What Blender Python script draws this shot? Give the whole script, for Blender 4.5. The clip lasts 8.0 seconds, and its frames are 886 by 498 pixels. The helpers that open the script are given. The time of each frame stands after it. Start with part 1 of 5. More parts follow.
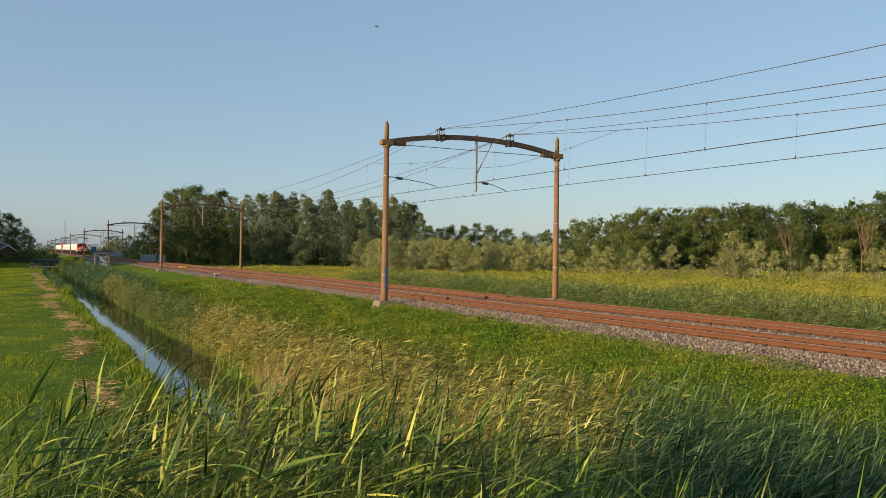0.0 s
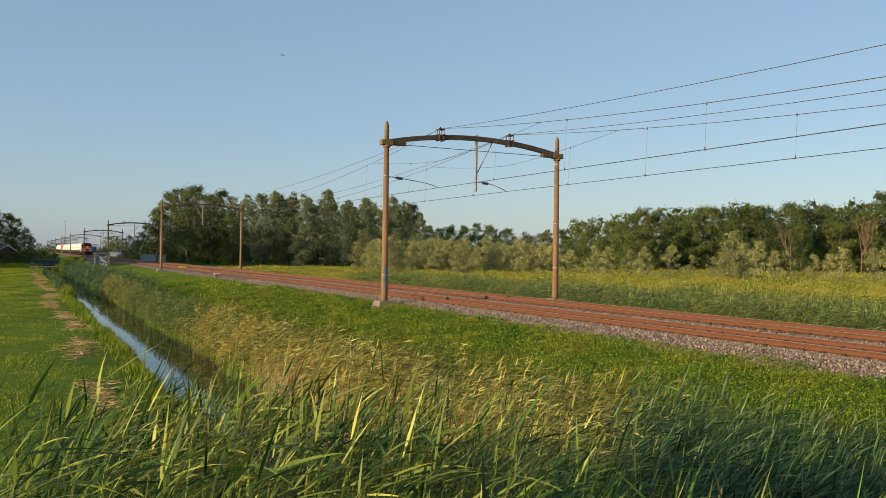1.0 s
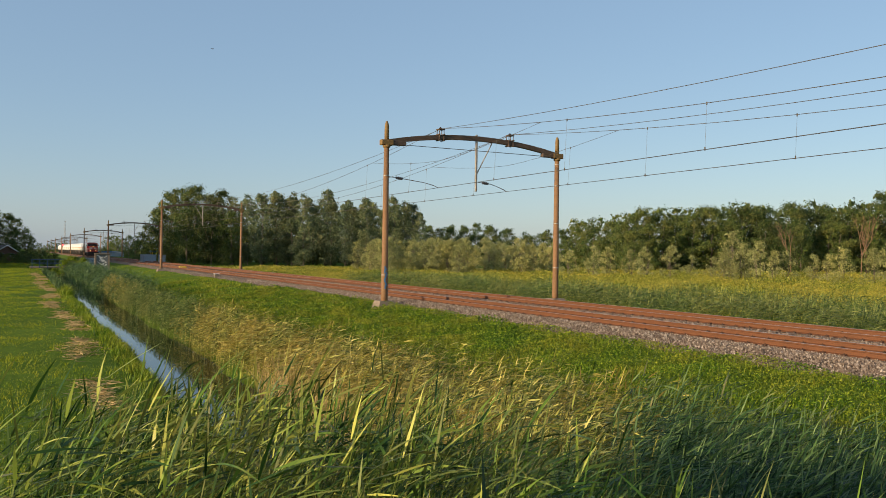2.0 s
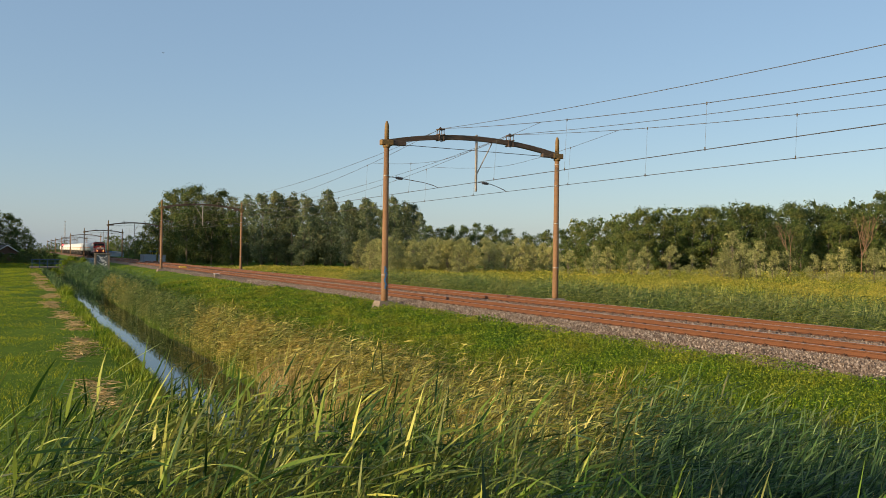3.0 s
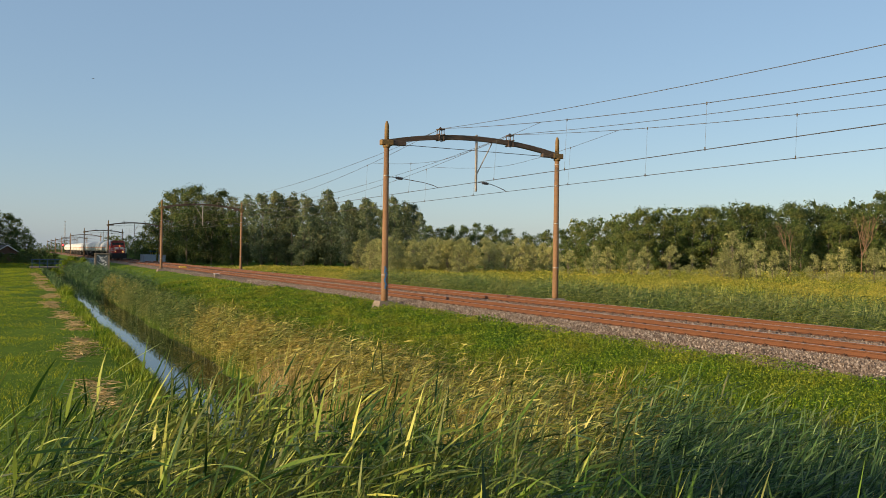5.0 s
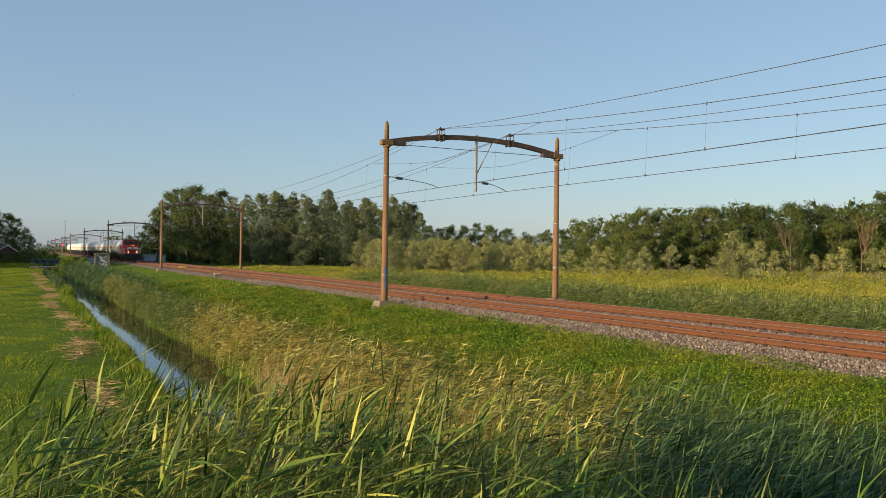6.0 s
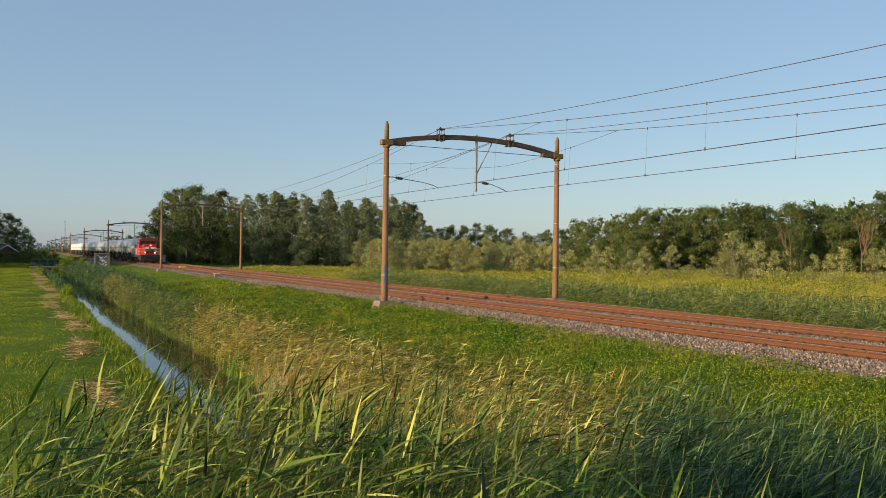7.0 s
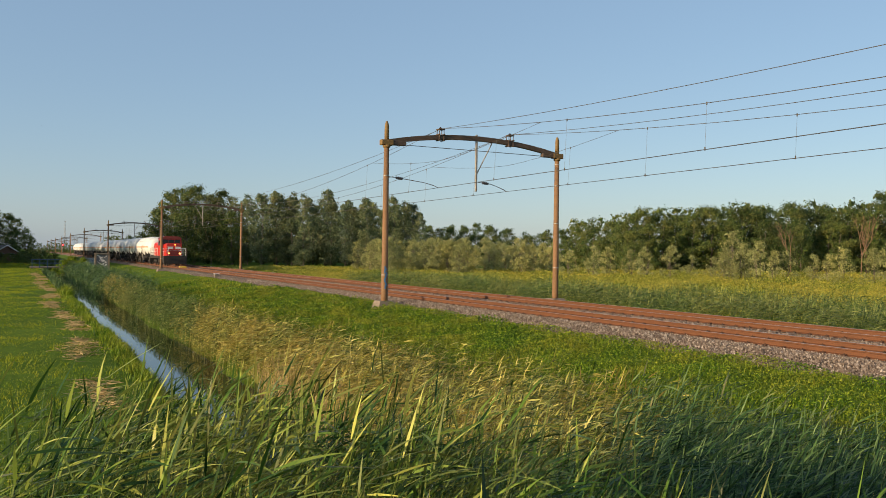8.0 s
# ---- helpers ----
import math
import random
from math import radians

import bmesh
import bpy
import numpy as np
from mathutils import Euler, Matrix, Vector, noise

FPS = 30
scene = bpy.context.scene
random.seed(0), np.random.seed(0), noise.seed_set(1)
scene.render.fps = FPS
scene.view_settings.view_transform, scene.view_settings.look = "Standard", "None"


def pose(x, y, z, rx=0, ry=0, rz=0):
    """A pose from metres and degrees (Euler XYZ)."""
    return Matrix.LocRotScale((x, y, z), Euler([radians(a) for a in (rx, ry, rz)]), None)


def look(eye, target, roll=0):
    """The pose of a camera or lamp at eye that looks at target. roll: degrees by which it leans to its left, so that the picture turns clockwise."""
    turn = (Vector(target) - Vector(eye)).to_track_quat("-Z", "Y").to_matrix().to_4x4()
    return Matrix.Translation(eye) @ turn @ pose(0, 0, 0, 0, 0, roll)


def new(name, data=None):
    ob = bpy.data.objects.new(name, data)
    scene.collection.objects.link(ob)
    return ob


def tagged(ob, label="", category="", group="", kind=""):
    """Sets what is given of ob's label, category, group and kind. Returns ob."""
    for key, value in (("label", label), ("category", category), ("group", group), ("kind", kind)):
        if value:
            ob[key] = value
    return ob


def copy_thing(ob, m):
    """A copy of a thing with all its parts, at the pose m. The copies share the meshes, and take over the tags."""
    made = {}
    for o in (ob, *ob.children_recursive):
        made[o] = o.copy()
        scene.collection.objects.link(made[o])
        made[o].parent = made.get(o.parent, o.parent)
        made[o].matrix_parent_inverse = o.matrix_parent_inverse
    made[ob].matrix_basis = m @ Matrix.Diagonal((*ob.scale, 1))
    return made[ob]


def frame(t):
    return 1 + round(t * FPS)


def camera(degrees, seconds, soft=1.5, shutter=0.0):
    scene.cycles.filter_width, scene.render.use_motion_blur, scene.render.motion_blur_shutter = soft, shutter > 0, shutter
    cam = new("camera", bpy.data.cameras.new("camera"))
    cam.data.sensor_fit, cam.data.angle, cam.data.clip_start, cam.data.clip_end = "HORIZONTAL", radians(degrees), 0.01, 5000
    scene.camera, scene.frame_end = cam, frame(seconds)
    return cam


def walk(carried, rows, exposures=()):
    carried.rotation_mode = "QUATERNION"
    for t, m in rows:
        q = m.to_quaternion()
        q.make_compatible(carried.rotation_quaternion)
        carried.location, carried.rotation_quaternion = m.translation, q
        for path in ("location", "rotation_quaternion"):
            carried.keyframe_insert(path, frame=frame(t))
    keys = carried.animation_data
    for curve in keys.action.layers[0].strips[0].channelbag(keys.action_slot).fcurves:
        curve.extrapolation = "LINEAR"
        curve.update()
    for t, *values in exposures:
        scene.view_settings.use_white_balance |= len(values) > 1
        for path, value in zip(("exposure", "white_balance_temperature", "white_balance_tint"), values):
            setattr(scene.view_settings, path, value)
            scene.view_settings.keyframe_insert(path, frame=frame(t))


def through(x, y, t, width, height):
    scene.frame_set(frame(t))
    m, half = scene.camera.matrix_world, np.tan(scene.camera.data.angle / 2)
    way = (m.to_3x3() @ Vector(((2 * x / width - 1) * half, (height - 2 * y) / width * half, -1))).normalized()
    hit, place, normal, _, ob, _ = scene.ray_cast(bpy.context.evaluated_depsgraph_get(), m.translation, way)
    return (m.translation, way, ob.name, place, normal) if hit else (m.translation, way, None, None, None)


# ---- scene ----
# The line runs along y; x is across it, z = 0 at the rail heads. The first track lies at x = 0.
TRACK_2 = 4.007
PORTAL_Y, PORTAL_STEP = 36.925, 71.805
EYE = Vector((-18.781, 0.0, 2.164))
YAW, PITCH = radians(27.145), radians(0.374)
AIM = Vector((math.sin(YAW) * math.cos(PITCH), math.cos(YAW) * math.cos(PITCH), math.sin(PITCH)))

cam = camera(56.6, 8.0, soft=0.6, shutter=0.5)
walk(cam, [(0.0, look(EYE, EYE + AIM, 0.832)), (8.0, look(EYE, EYE + AIM, 0.832))])

# ---- light: a low evening sun square to the line, from the camera's left ----
SUN_EL, SUN_AZ = radians(12), radians(262)   # azimuth clockwise from +y
world = bpy.data.worlds.new("evening_sky")
scene.world = world
world.use_nodes = True
wn = world.node_tree
sky = wn.nodes.new("ShaderNodeTexSky")
sky.sky_type, sky.sun_disc = "NISHITA", False
sky.sun_elevation, sky.sun_rotation = SUN_EL, SUN_AZ
sky.air_density, sky.dust_density, sky.ozone_density = 1.0, 0.7, 1.5
haze = wn.nodes.new("ShaderNodeMix")     # an even evening haze thins the sky's blue
haze.data_type = "RGBA"
haze.inputs[0].default_value = 0.46
haze.inputs[7].default_value = (2.35, 3.5, 5.1, 1)
wn.links.new(sky.outputs[0], haze.inputs[6])
wn.links.new(haze.outputs[2], wn.nodes["Background"].inputs[0])
wn.nodes["Background"].inputs[1].default_value = 0.110

sun_data = bpy.data.lights.new("sun", "SUN")
sun_data.energy, sun_data.angle, sun_data.color = 5.0, radians(0.6), (1.0, 0.79, 0.52)
sun = new("sun", sun_data)
SUN_DIR = Vector((math.sin(SUN_AZ) * math.cos(SUN_EL), math.cos(SUN_AZ) * math.cos(SUN_EL), math.sin(SUN_EL)))
sun.matrix_world = look(SUN_DIR * 200, (0, 0, 0))
scene.view_settings.exposure = 0.40

rng = np.random.default_rng(7)


# ---- materials ----
def material(name, rough=0.8, metal=0.0):
    m = bpy.data.materials.new(name)
    m.use_nodes = True
    b = m.node_tree.nodes["Principled BSDF"]
    b.inputs["Roughness"].default_value, b.inputs["Metallic"].default_value = rough, metal
    return m, m.node_tree, b


def ramp_of(nt, source, stops):
    r = nt.nodes.new("ShaderNodeValToRGB")
    e = r.color_ramp.elements
    while len(e) < len(stops):
        e.new(0.5)
    for k, (p, c) in zip(e, stops):
        k.position, k.color = p, (*c, 1)
    nt.links.new(source, r.inputs[0])
    return r.outputs[0]


def noise_of(nt, size, detail=6, rough=0.6, stretch=None):
    co = nt.nodes.new("ShaderNodeTexCoord").outputs["Object"]
    if stretch:
        mp = nt.nodes.new("ShaderNodeMapping")
        mp.inputs["Scale"].default_value = stretch
        nt.links.new(co, mp.inputs[0])
        co = mp.outputs[0]
    n = nt.nodes.new("ShaderNodeTexNoise")
    n.inputs["Scale"].default_value, n.inputs["Detail"].default_value, n.inputs["Roughness"].default_value = 1 / size, detail, rough
    nt.links.new(co, n.inputs["Vector"])
    return n.outputs["Fac"]


def mixed(nt, fac, a, b, mode="MIX"):
    mx = nt.nodes.new("ShaderNodeMix")
    mx.data_type, mx.blend_type = "RGBA", mode
    for sock, v in ((mx.inputs[0], fac), (mx.inputs[6], a), (mx.inputs[7], b)):
        if isinstance(v, bpy.types.NodeSocket):
            nt.links.new(v, sock)
        elif isinstance(v, (tuple, list)):
            sock.default_value = (*v, 1)
        else:
            sock.default_value = v
    return mx.outputs[2]


def bump_of(nt, b, height, strength, dist=0.02):
    bp = nt.nodes.new("ShaderNodeBump")
    bp.inputs["Strength"].default_value, bp.inputs["Distance"].default_value = strength, dist
    nt.links.new(height, bp.inputs["Height"])
    nt.links.new(bp.outputs[0], b.inputs["Normal"])


def surface(name, c1, c2, rough=0.8, metal=0.0, big=1.0, small=0.06, bump=0.3, dist=0.02, c3=None, stretch=None, spec=0.5):
    """A surface with stains at one scale and grain at another."""
    m, nt, b = material(name, rough, metal)
    large, fine = noise_of(nt, big, stretch=stretch), noise_of(nt, small, 4)
    col = ramp_of(nt, large, [(0.3, c1), (0.7, c2)])
    dark = tuple(0.72 * v for v in c1)
    grain = ramp_of(nt, fine, [(0.35, dark), (0.65, c3 or c2)])
    nt.links.new(mixed(nt, 0.4, col, grain), b.inputs["Base Color"])
    bump_of(nt, b, fine, bump, dist)
    b.inputs["Specular IOR Level"].default_value = spec
    return m


def foliage(name, shades, dry, rough=0.55, through=0.35, patch=2.0, dry_at=0.6, skew=1.0, each=0.0):
    """Leaves: each one has its own shade; dry patches follow a large noise."""
    m, nt, b = material(name, rough)
    isl = nt.nodes.new("ShaderNodeNewGeometry").outputs["Random Per Island"]
    k = len(shades) - 1
    col = ramp_of(nt, isl, [(0.06 + 0.92 * (i / k) ** skew, c) for i, c in enumerate(shades)])
    area = noise_of(nt, patch, 3)
    fac = ramp_of(nt, area, [(dry_at - 0.12, (0, 0, 0)), (dry_at + 0.12, (1, 1, 1))])
    col = mixed(nt, fac, col, mixed(nt, 0.55, col, dry))
    if each:
        own = nt.nodes.new("ShaderNodeObjectInfo").outputs["Random"]
        tone = ramp_of(nt, own, [(0.0, (1 - each, 1 - each, 1 - each)), (0.35, (1.0, 1.0, 1.0)), (0.7, (1 + 0.7 * each, 1 + 0.4 * each, 1.0)), (1.0, (1 - 0.5 * each, 1 - 0.3 * each, 1 + 0.2 * each))])
        col = mixed(nt, 1.0, col, tone, "MULTIPLY")
    nt.links.new(col, b.inputs["Base Color"])
    b.inputs["Specular IOR Level"].default_value = 0.16
    tr = nt.nodes.new("ShaderNodeBsdfTranslucent")
    nt.links.new(col, tr.inputs["Color"])
    ms = nt.nodes.new("ShaderNodeMixShader")
    ms.inputs[0].default_value = through
    nt.links.new(b.outputs[0], ms.inputs[1])
    nt.links.new(tr.outputs[0], ms.inputs[2])
    nt.links.new(ms.outputs[0], nt.nodes["Material Output"].inputs[0])
    return m


def glow(name, colour, strength):
    m, nt, b = material(name, 0.4)
    b.inputs["Base Color"].default_value = (*colour, 1)
    b.inputs["Emission Color"].default_value = (*colour, 1)
    b.inputs["Emission Strength"].default_value = strength
    return m


M_REED = foliage("reed_leaf", [(0.022, 0.045, 0.01), (0.085, 0.115, 0.018), (0.29, 0.30, 0.055), (0.66, 0.58, 0.17)], (0.50, 0.31, 0.06), patch=1.2, dry_at=0.54, through=0.12, rough=0.45, skew=0.9)
M_REED_NEAR = foliage("near_reed_leaf", [(0.014, 0.04, 0.010), (0.045, 0.10, 0.016), (0.16, 0.25, 0.035), (0.50, 0.50, 0.10)], (0.50, 0.42, 0.10), patch=0.9, dry_at=0.6, rough=0.4, through=0.22, skew=0.75)
# green reed, with the shade it stands in worked into a darker tone
M_REED_GREEN_SHADED = foliage("shaded_green_reed_leaf", [(0.010, 0.028, 0.010), (0.026, 0.065, 0.018), (0.07, 0.13, 0.034), (0.19, 0.26, 0.085)], (0.34, 0.30, 0.11), patch=1.2, dry_at=0.68, rough=0.4, through=0.14)
M_REED_TALL = foliage("tall_reed_leaf", [(0.06, 0.13, 0.018), (0.15, 0.23, 0.03), (0.32, 0.34, 0.06)], (0.42, 0.38, 0.08), patch=0.5, dry_at=0.6, rough=0.4, through=0.16)
M_STEM = foliage("reed_stem", [(0.10, 0.14, 0.03), (0.24, 0.22, 0.07), (0.36, 0.27, 0.11)], (0.42, 0.28, 0.12), through=0.1)
M_GRASS = foliage("bank_grass", [(0.020, 0.062, 0.005), (0.062, 0.135, 0.007), (0.145, 0.225, 0.010), (0.29, 0.35, 0.025)], (0.36, 0.31, 0.035), patch=1.8, dry_at=0.56, through=0.25)
M_MEADOW = foliage("meadow_grass", [(0.06, 0.115, 0.005), (0.14, 0.215, 0.008), (0.27, 0.325, 0.014)], (0.50, 0.44, 0.03), patch=1.3, dry_at=0.52)
M_FIELD = foliage("field_grass", [(0.05, 0.085, 0.012), (0.15, 0.20, 0.02), (0.31, 0.32, 0.04), (0.54, 0.48, 0.08)], (0.62, 0.44, 0.07), patch=7.0, dry_at=0.54)
M_FIELD_REED = foliage("field_reed_leaf", [(0.022, 0.05, 0.012), (0.06, 0.10, 0.02), (0.13, 0.175, 0.036), (0.30, 0.32, 0.095)], (0.32, 0.28, 0.08), patch=4.0, dry_at=0.6, through=0.18)
M_STRAW = foliage("cut_straw", [(0.36, 0.25, 0.10), (0.50, 0.36, 0.17), (0.30, 0.20, 0.08)], (0.5, 0.33, 0.14), through=0.15)
M_OAK = foliage("dark_leaf", [(0.035, 0.07, 0.022), (0.08, 0.125, 0.034), (0.165, 0.19, 0.05)], (0.22, 0.18, 0.055), patch=5.0, dry_at=0.58, through=0.22, each=0.4)
M_POPLAR = foliage("poplar_leaf", [(0.09, 0.13, 0.065), (0.15, 0.185, 0.085), (0.25, 0.265, 0.12)], (0.31, 0.26, 0.11), patch=6.0, dry_at=0.6, through=0.22, each=0.3)
M_WILLOW = foliage("willow_leaf", [(0.18, 0.205, 0.065), (0.31, 0.32, 0.115), (0.47, 0.44, 0.18)], (0.50, 0.41, 0.15), patch=4.0, dry_at=0.6, through=0.3, each=0.25)
M_BARK = surface("bark", (0.09, 0.07, 0.05), (0.19, 0.15, 0.11), 0.9, big=0.8, small=0.08, bump=0.7)
M_DEAD = surface("dead_wood", (0.17, 0.10, 0.055), (0.27, 0.16, 0.09), 0.9, big=0.8, small=0.08, bump=0.5)
M_GROUND = surface("soil_and_turf", (0.06, 0.11, 0.01), (0.13, 0.19, 0.018), 0.95, big=2.2, small=0.12, bump=0.9, dist=0.08, c3=(0.16, 0.21, 0.025), spec=0.05)
M_BALLAST, _nt, _b = material("ballast_bed", 0.95)
_b.inputs["Specular IOR Level"].default_value = 0.1
_v = _nt.nodes.new("ShaderNodeTexVoronoi")
_v.inputs["Scale"].default_value = 19
_nt.links.new(_nt.nodes.new("ShaderNodeTexCoord").outputs["Object"], _v.inputs["Vector"])
_g = _nt.nodes.new("ShaderNodeSeparateColor")
_nt.links.new(_v.outputs["Color"], _g.inputs[0])
_c = ramp_of(_nt, _g.outputs[0], [(0.0, (0.07, 0.052, 0.038)), (0.4, (0.165, 0.125, 0.09)), (0.75, (0.25, 0.20, 0.15)), (1.0, (0.40, 0.34, 0.27))])
_nt.links.new(mixed(_nt, noise_of(_nt, 0.8), _c, mixed(_nt, 0.5, _c, (0.20, 0.11, 0.07))), _b.inputs["Base Color"])
bump_of(_nt, _b, ramp_of(_nt, _v.outputs["Distance"], [(0.0, (1, 1, 1)), (0.75, (0, 0, 0))]), 1.0, 0.05)
M_RUST = surface("rusted_rail_steel", (0.10, 0.033, 0.009), (0.155, 0.054, 0.016), 0.75, 0.0, big=0.7, small=0.03, bump=0.25)
M_RAILTOP = surface("worn_rail_head", (0.36, 0.27, 0.22), (0.50, 0.40, 0.34), 0.4, 0.5, big=0.6, small=0.02, bump=0.1)
M_SLEEPER = surface("sleeper_concrete", (0.16, 0.10, 0.07), (0.27, 0.18, 0.13), 0.9, big=0.5, small=0.03)
M_CLIP = surface("rail_fastening", (0.05, 0.03, 0.02), (0.10, 0.05, 0.03), 0.8, 0.3, big=0.2, small=0.02)
M_MAST = surface("rust_stained_mast", (0.15, 0.07, 0.028), (0.25, 0.13, 0.055), 0.8, 0.0, big=0.5, small=0.04, bump=0.35, c3=(0.32, 0.18, 0.085), stretch=(1, 1, 0.25))
M_CAP = surface("ochre_mast_tip", (0.15, 0.085, 0.025), (0.25, 0.15, 0.05), 0.8, big=0.3, small=0.04)
M_BEAM = surface("weathered_beam_steel", (0.08, 0.055, 0.04), (0.16, 0.10, 0.065), 0.7, 0.3, big=0.6, small=0.04)
M_WIRE = surface("tarnished_copper_wire", (0.08, 0.07, 0.058), (0.14, 0.12, 0.095), 0.55, 0.3, big=3, small=0.5, bump=0)
M_GALV = surface("galvanised_steel", (0.26, 0.22, 0.18), (0.38, 0.33, 0.28), 0.55, 0.3, big=0.4, small=0.03, bump=0.1)
M_CERAMIC = surface("dark_insulator", (0.03, 0.025, 0.022), (0.06, 0.045, 0.04), 0.3, big=0.2, small=0.02, bump=0.05)
M_WHITE = surface("white_paint", (0.62, 0.60, 0.56), (0.76, 0.74, 0.70), 0.5, big=0.8, small=0.05, bump=0.1)
M_CONCRETE = surface("pale_concrete", (0.18, 0.135, 0.095), (0.27, 0.21, 0.155), 0.9, big=0.4, small=0.03)
M_GRAFFITI = surface("spray_paint_blue", (0.03, 0.10, 0.22), (0.07, 0.19, 0.34), 0.5, big=0.15, small=0.03, bump=0.05)


# ---- building helpers ----
def part(name, bm, mat, parent=None, label="", smooth=False):
    me = bpy.data.meshes.new(name)
    bm.to_mesh(me)
    bm.free()
    me.materials.append(mat)
    if smooth:
        me.polygons.foreach_set("use_smooth", [True] * len(me.polygons))
    ob = new(name, me)
    if parent:
        ob.parent = parent
    if label:
        tagged(ob, label)
    return ob


def thing(name, label, category, m=None, group="", kind=""):
    ob = new(name)
    ob.empty_display_size = 0.2
    if m is not None:
        ob.matrix_basis = m
    return tagged(ob, label, category, group, kind)


def box(bm, x0, y0, z0, x1, y1, z1, bevel=0.0):
    r = bmesh.ops.create_cube(bm, size=1, matrix=Matrix.LocRotScale(((x0 + x1) / 2, (y0 + y1) / 2, (z0 + z1) / 2), None, (x1 - x0, y1 - y0, z1 - z0)))
    if bevel:
        edges = list({e for v in r["verts"] for e in v.link_edges})
        bmesh.ops.bevel(bm, geom=edges, offset=bevel, segments=1, affect="EDGES", profile=0.5)
    return bm


def rod(bm, a, b, r1, r2=None, n=8):
    a, b = Vector(a), Vector(b)
    d = b - a
    m = Matrix.Translation((a + b) / 2) @ d.to_track_quat("Z", "Y").to_matrix().to_4x4()
    bmesh.ops.create_cone(bm, cap_ends=True, segments=n, radius1=r1, radius2=r1 if r2 is None else r2, depth=d.length, matrix=m)
    return bm


def turned(bm, profile, n=16, m=None):
    """A body of revolution about z from (radius, height) pairs."""
    rings = []
    for r, z in profile:
        rings.append([bm.verts.new((r * math.cos(2 * math.pi * k / n), r * math.sin(2 * math.pi * k / n), z)) for k in range(n)])
    for a, b in zip(rings, rings[1:]):
        for k in range(n):
            bm.faces.new((a[k], a[(k + 1) % n], b[(k + 1) % n], b[k]))
    bm.faces.new(rings[0][::-1])
    bm.faces.new(rings[-1])
    if m is not None:
        bmesh.ops.transform(bm, matrix=m, verts=[v for ring in rings for v in ring])
    return bm


def swept(bm, section, places):
    """A closed section (x, z), drawn along y at the given places, as a solid."""
    rings = [[bm.verts.new((x, y, z)) for x, z in section] for y in places]
    n = len(section)
    for a, b in zip(rings, rings[1:]):
        for k in range(n):
            bm.faces.new((a[k], b[k], b[(k + 1) % n], a[(k + 1) % n]))
    bm.faces.new(rings[0])
    bm.faces.new(rings[-1][::-1])
    return bm


def tube(bm, points, r, n=5):
    """A round wire through the points."""
    pts = [Vector(p) for p in points]
    rings = []
    for i, p in enumerate(pts):
        d = (pts[min(i + 1, len(pts) - 1)] - pts[max(i - 1, 0)]).normalized()
        side = d.cross(Vector((0, 0, 1)))
        side = side.normalized() if side.length > 1e-4 else Vector((1, 0, 0))
        up = side.cross(d)
        rings.append([bm.verts.new(p + r * (math.cos(2 * math.pi * k / n) * side + math.sin(2 * math.pi * k / n) * up)) for k in range(n)])
    for a, b in zip(rings, rings[1:]):
        for k in range(n):
            bm.faces.new((a[k], a[(k + 1) % n], b[(k + 1) % n], b[k]))
    bm.faces.new(rings[0][::-1])
    bm.faces.new(rings[-1])
    return bm


def raw_mesh(name, verts, faces, mat):
    """A mesh from arrays: verts (n, 3), faces (m, 3) or (m, 4)."""
    me = bpy.data.meshes.new(name)
    k = faces.shape[1]
    me.vertices.add(len(verts))
    me.vertices.foreach_set("co", np.ascontiguousarray(verts, np.float32).ravel())
    me.loops.add(faces.size)
    me.loops.foreach_set("vertex_index", np.ascontiguousarray(faces, np.int32).ravel())
    me.polygons.add(len(faces))
    me.polygons.foreach_set("loop_start", np.arange(0, faces.size, k, dtype=np.int32))
    me.polygons.foreach_set("use_smooth", np.ones(len(faces), bool))
    me.update(calc_edges=True)
    me.materials.append(mat)
    return me


def ribbons(base, az, elev, droop, length, width, segs=3, roll=None, taper=0.08, belly=0.0, lance=False):
    """Curved tapering blades. base (n, 3); az, elev, droop in radians; each blade starts at elev and sinks by droop to its tip."""
    n = len(base)
    p = base.astype(float).copy()
    roll = np.zeros(n) if roll is None else roll
    out = []
    for i in range(segs + 1):
        u = i / segs
        e = elev - droop * u
        d = np.stack([np.cos(e) * np.sin(az), np.cos(e) * np.cos(az), np.sin(e)], 1)
        flat = np.stack([np.cos(az), -np.sin(az), np.zeros(n)], 1)
        lift = np.cross(flat, d)
        side = flat * np.cos(roll)[:, None] + lift * np.sin(roll)[:, None]
        w = width * ((1 - u) * (1 - taper) + taper) * (1 - belly * (1 - min(1, u * 3)))
        if lance:     # narrow at the sheath, widest in the lower third
            w = width * min(1.0, 0.4 + 2.4 * u) * (1 - u ** 1.6)
        out += [p - side * (w / 2)[:, None], p + side * (w / 2)[:, None]]
        p = p + d * (length / segs)[:, None]
    out[-2:] = [(out[-2] + out[-1]) / 2]
    v = np.stack(out, 1).reshape(-1, 3)
    k = 2 * segs + 1
    f = [t for i in range(segs - 1) for t in ((2 * i, 2 * i + 1, 2 * i + 3), (2 * i, 2 * i + 3, 2 * i + 2))] + [(2 * segs - 2, 2 * segs - 1, 2 * segs)]
    f = (np.arange(n)[:, None, None] * k + np.array(f)[None]).reshape(-1, 3)
    return v, f


def joined(parts):
    vs, fs, o = [], [], 0
    for v, f in parts:
        vs.append(v)
        fs.append(f + o)
        o += len(v)
    return np.concatenate(vs), np.concatenate(fs)


def stuff(name, label, category, verts, faces, mat):
    return tagged(new(name, raw_mesh(name, verts, faces, mat)), label, category, kind="stuff")


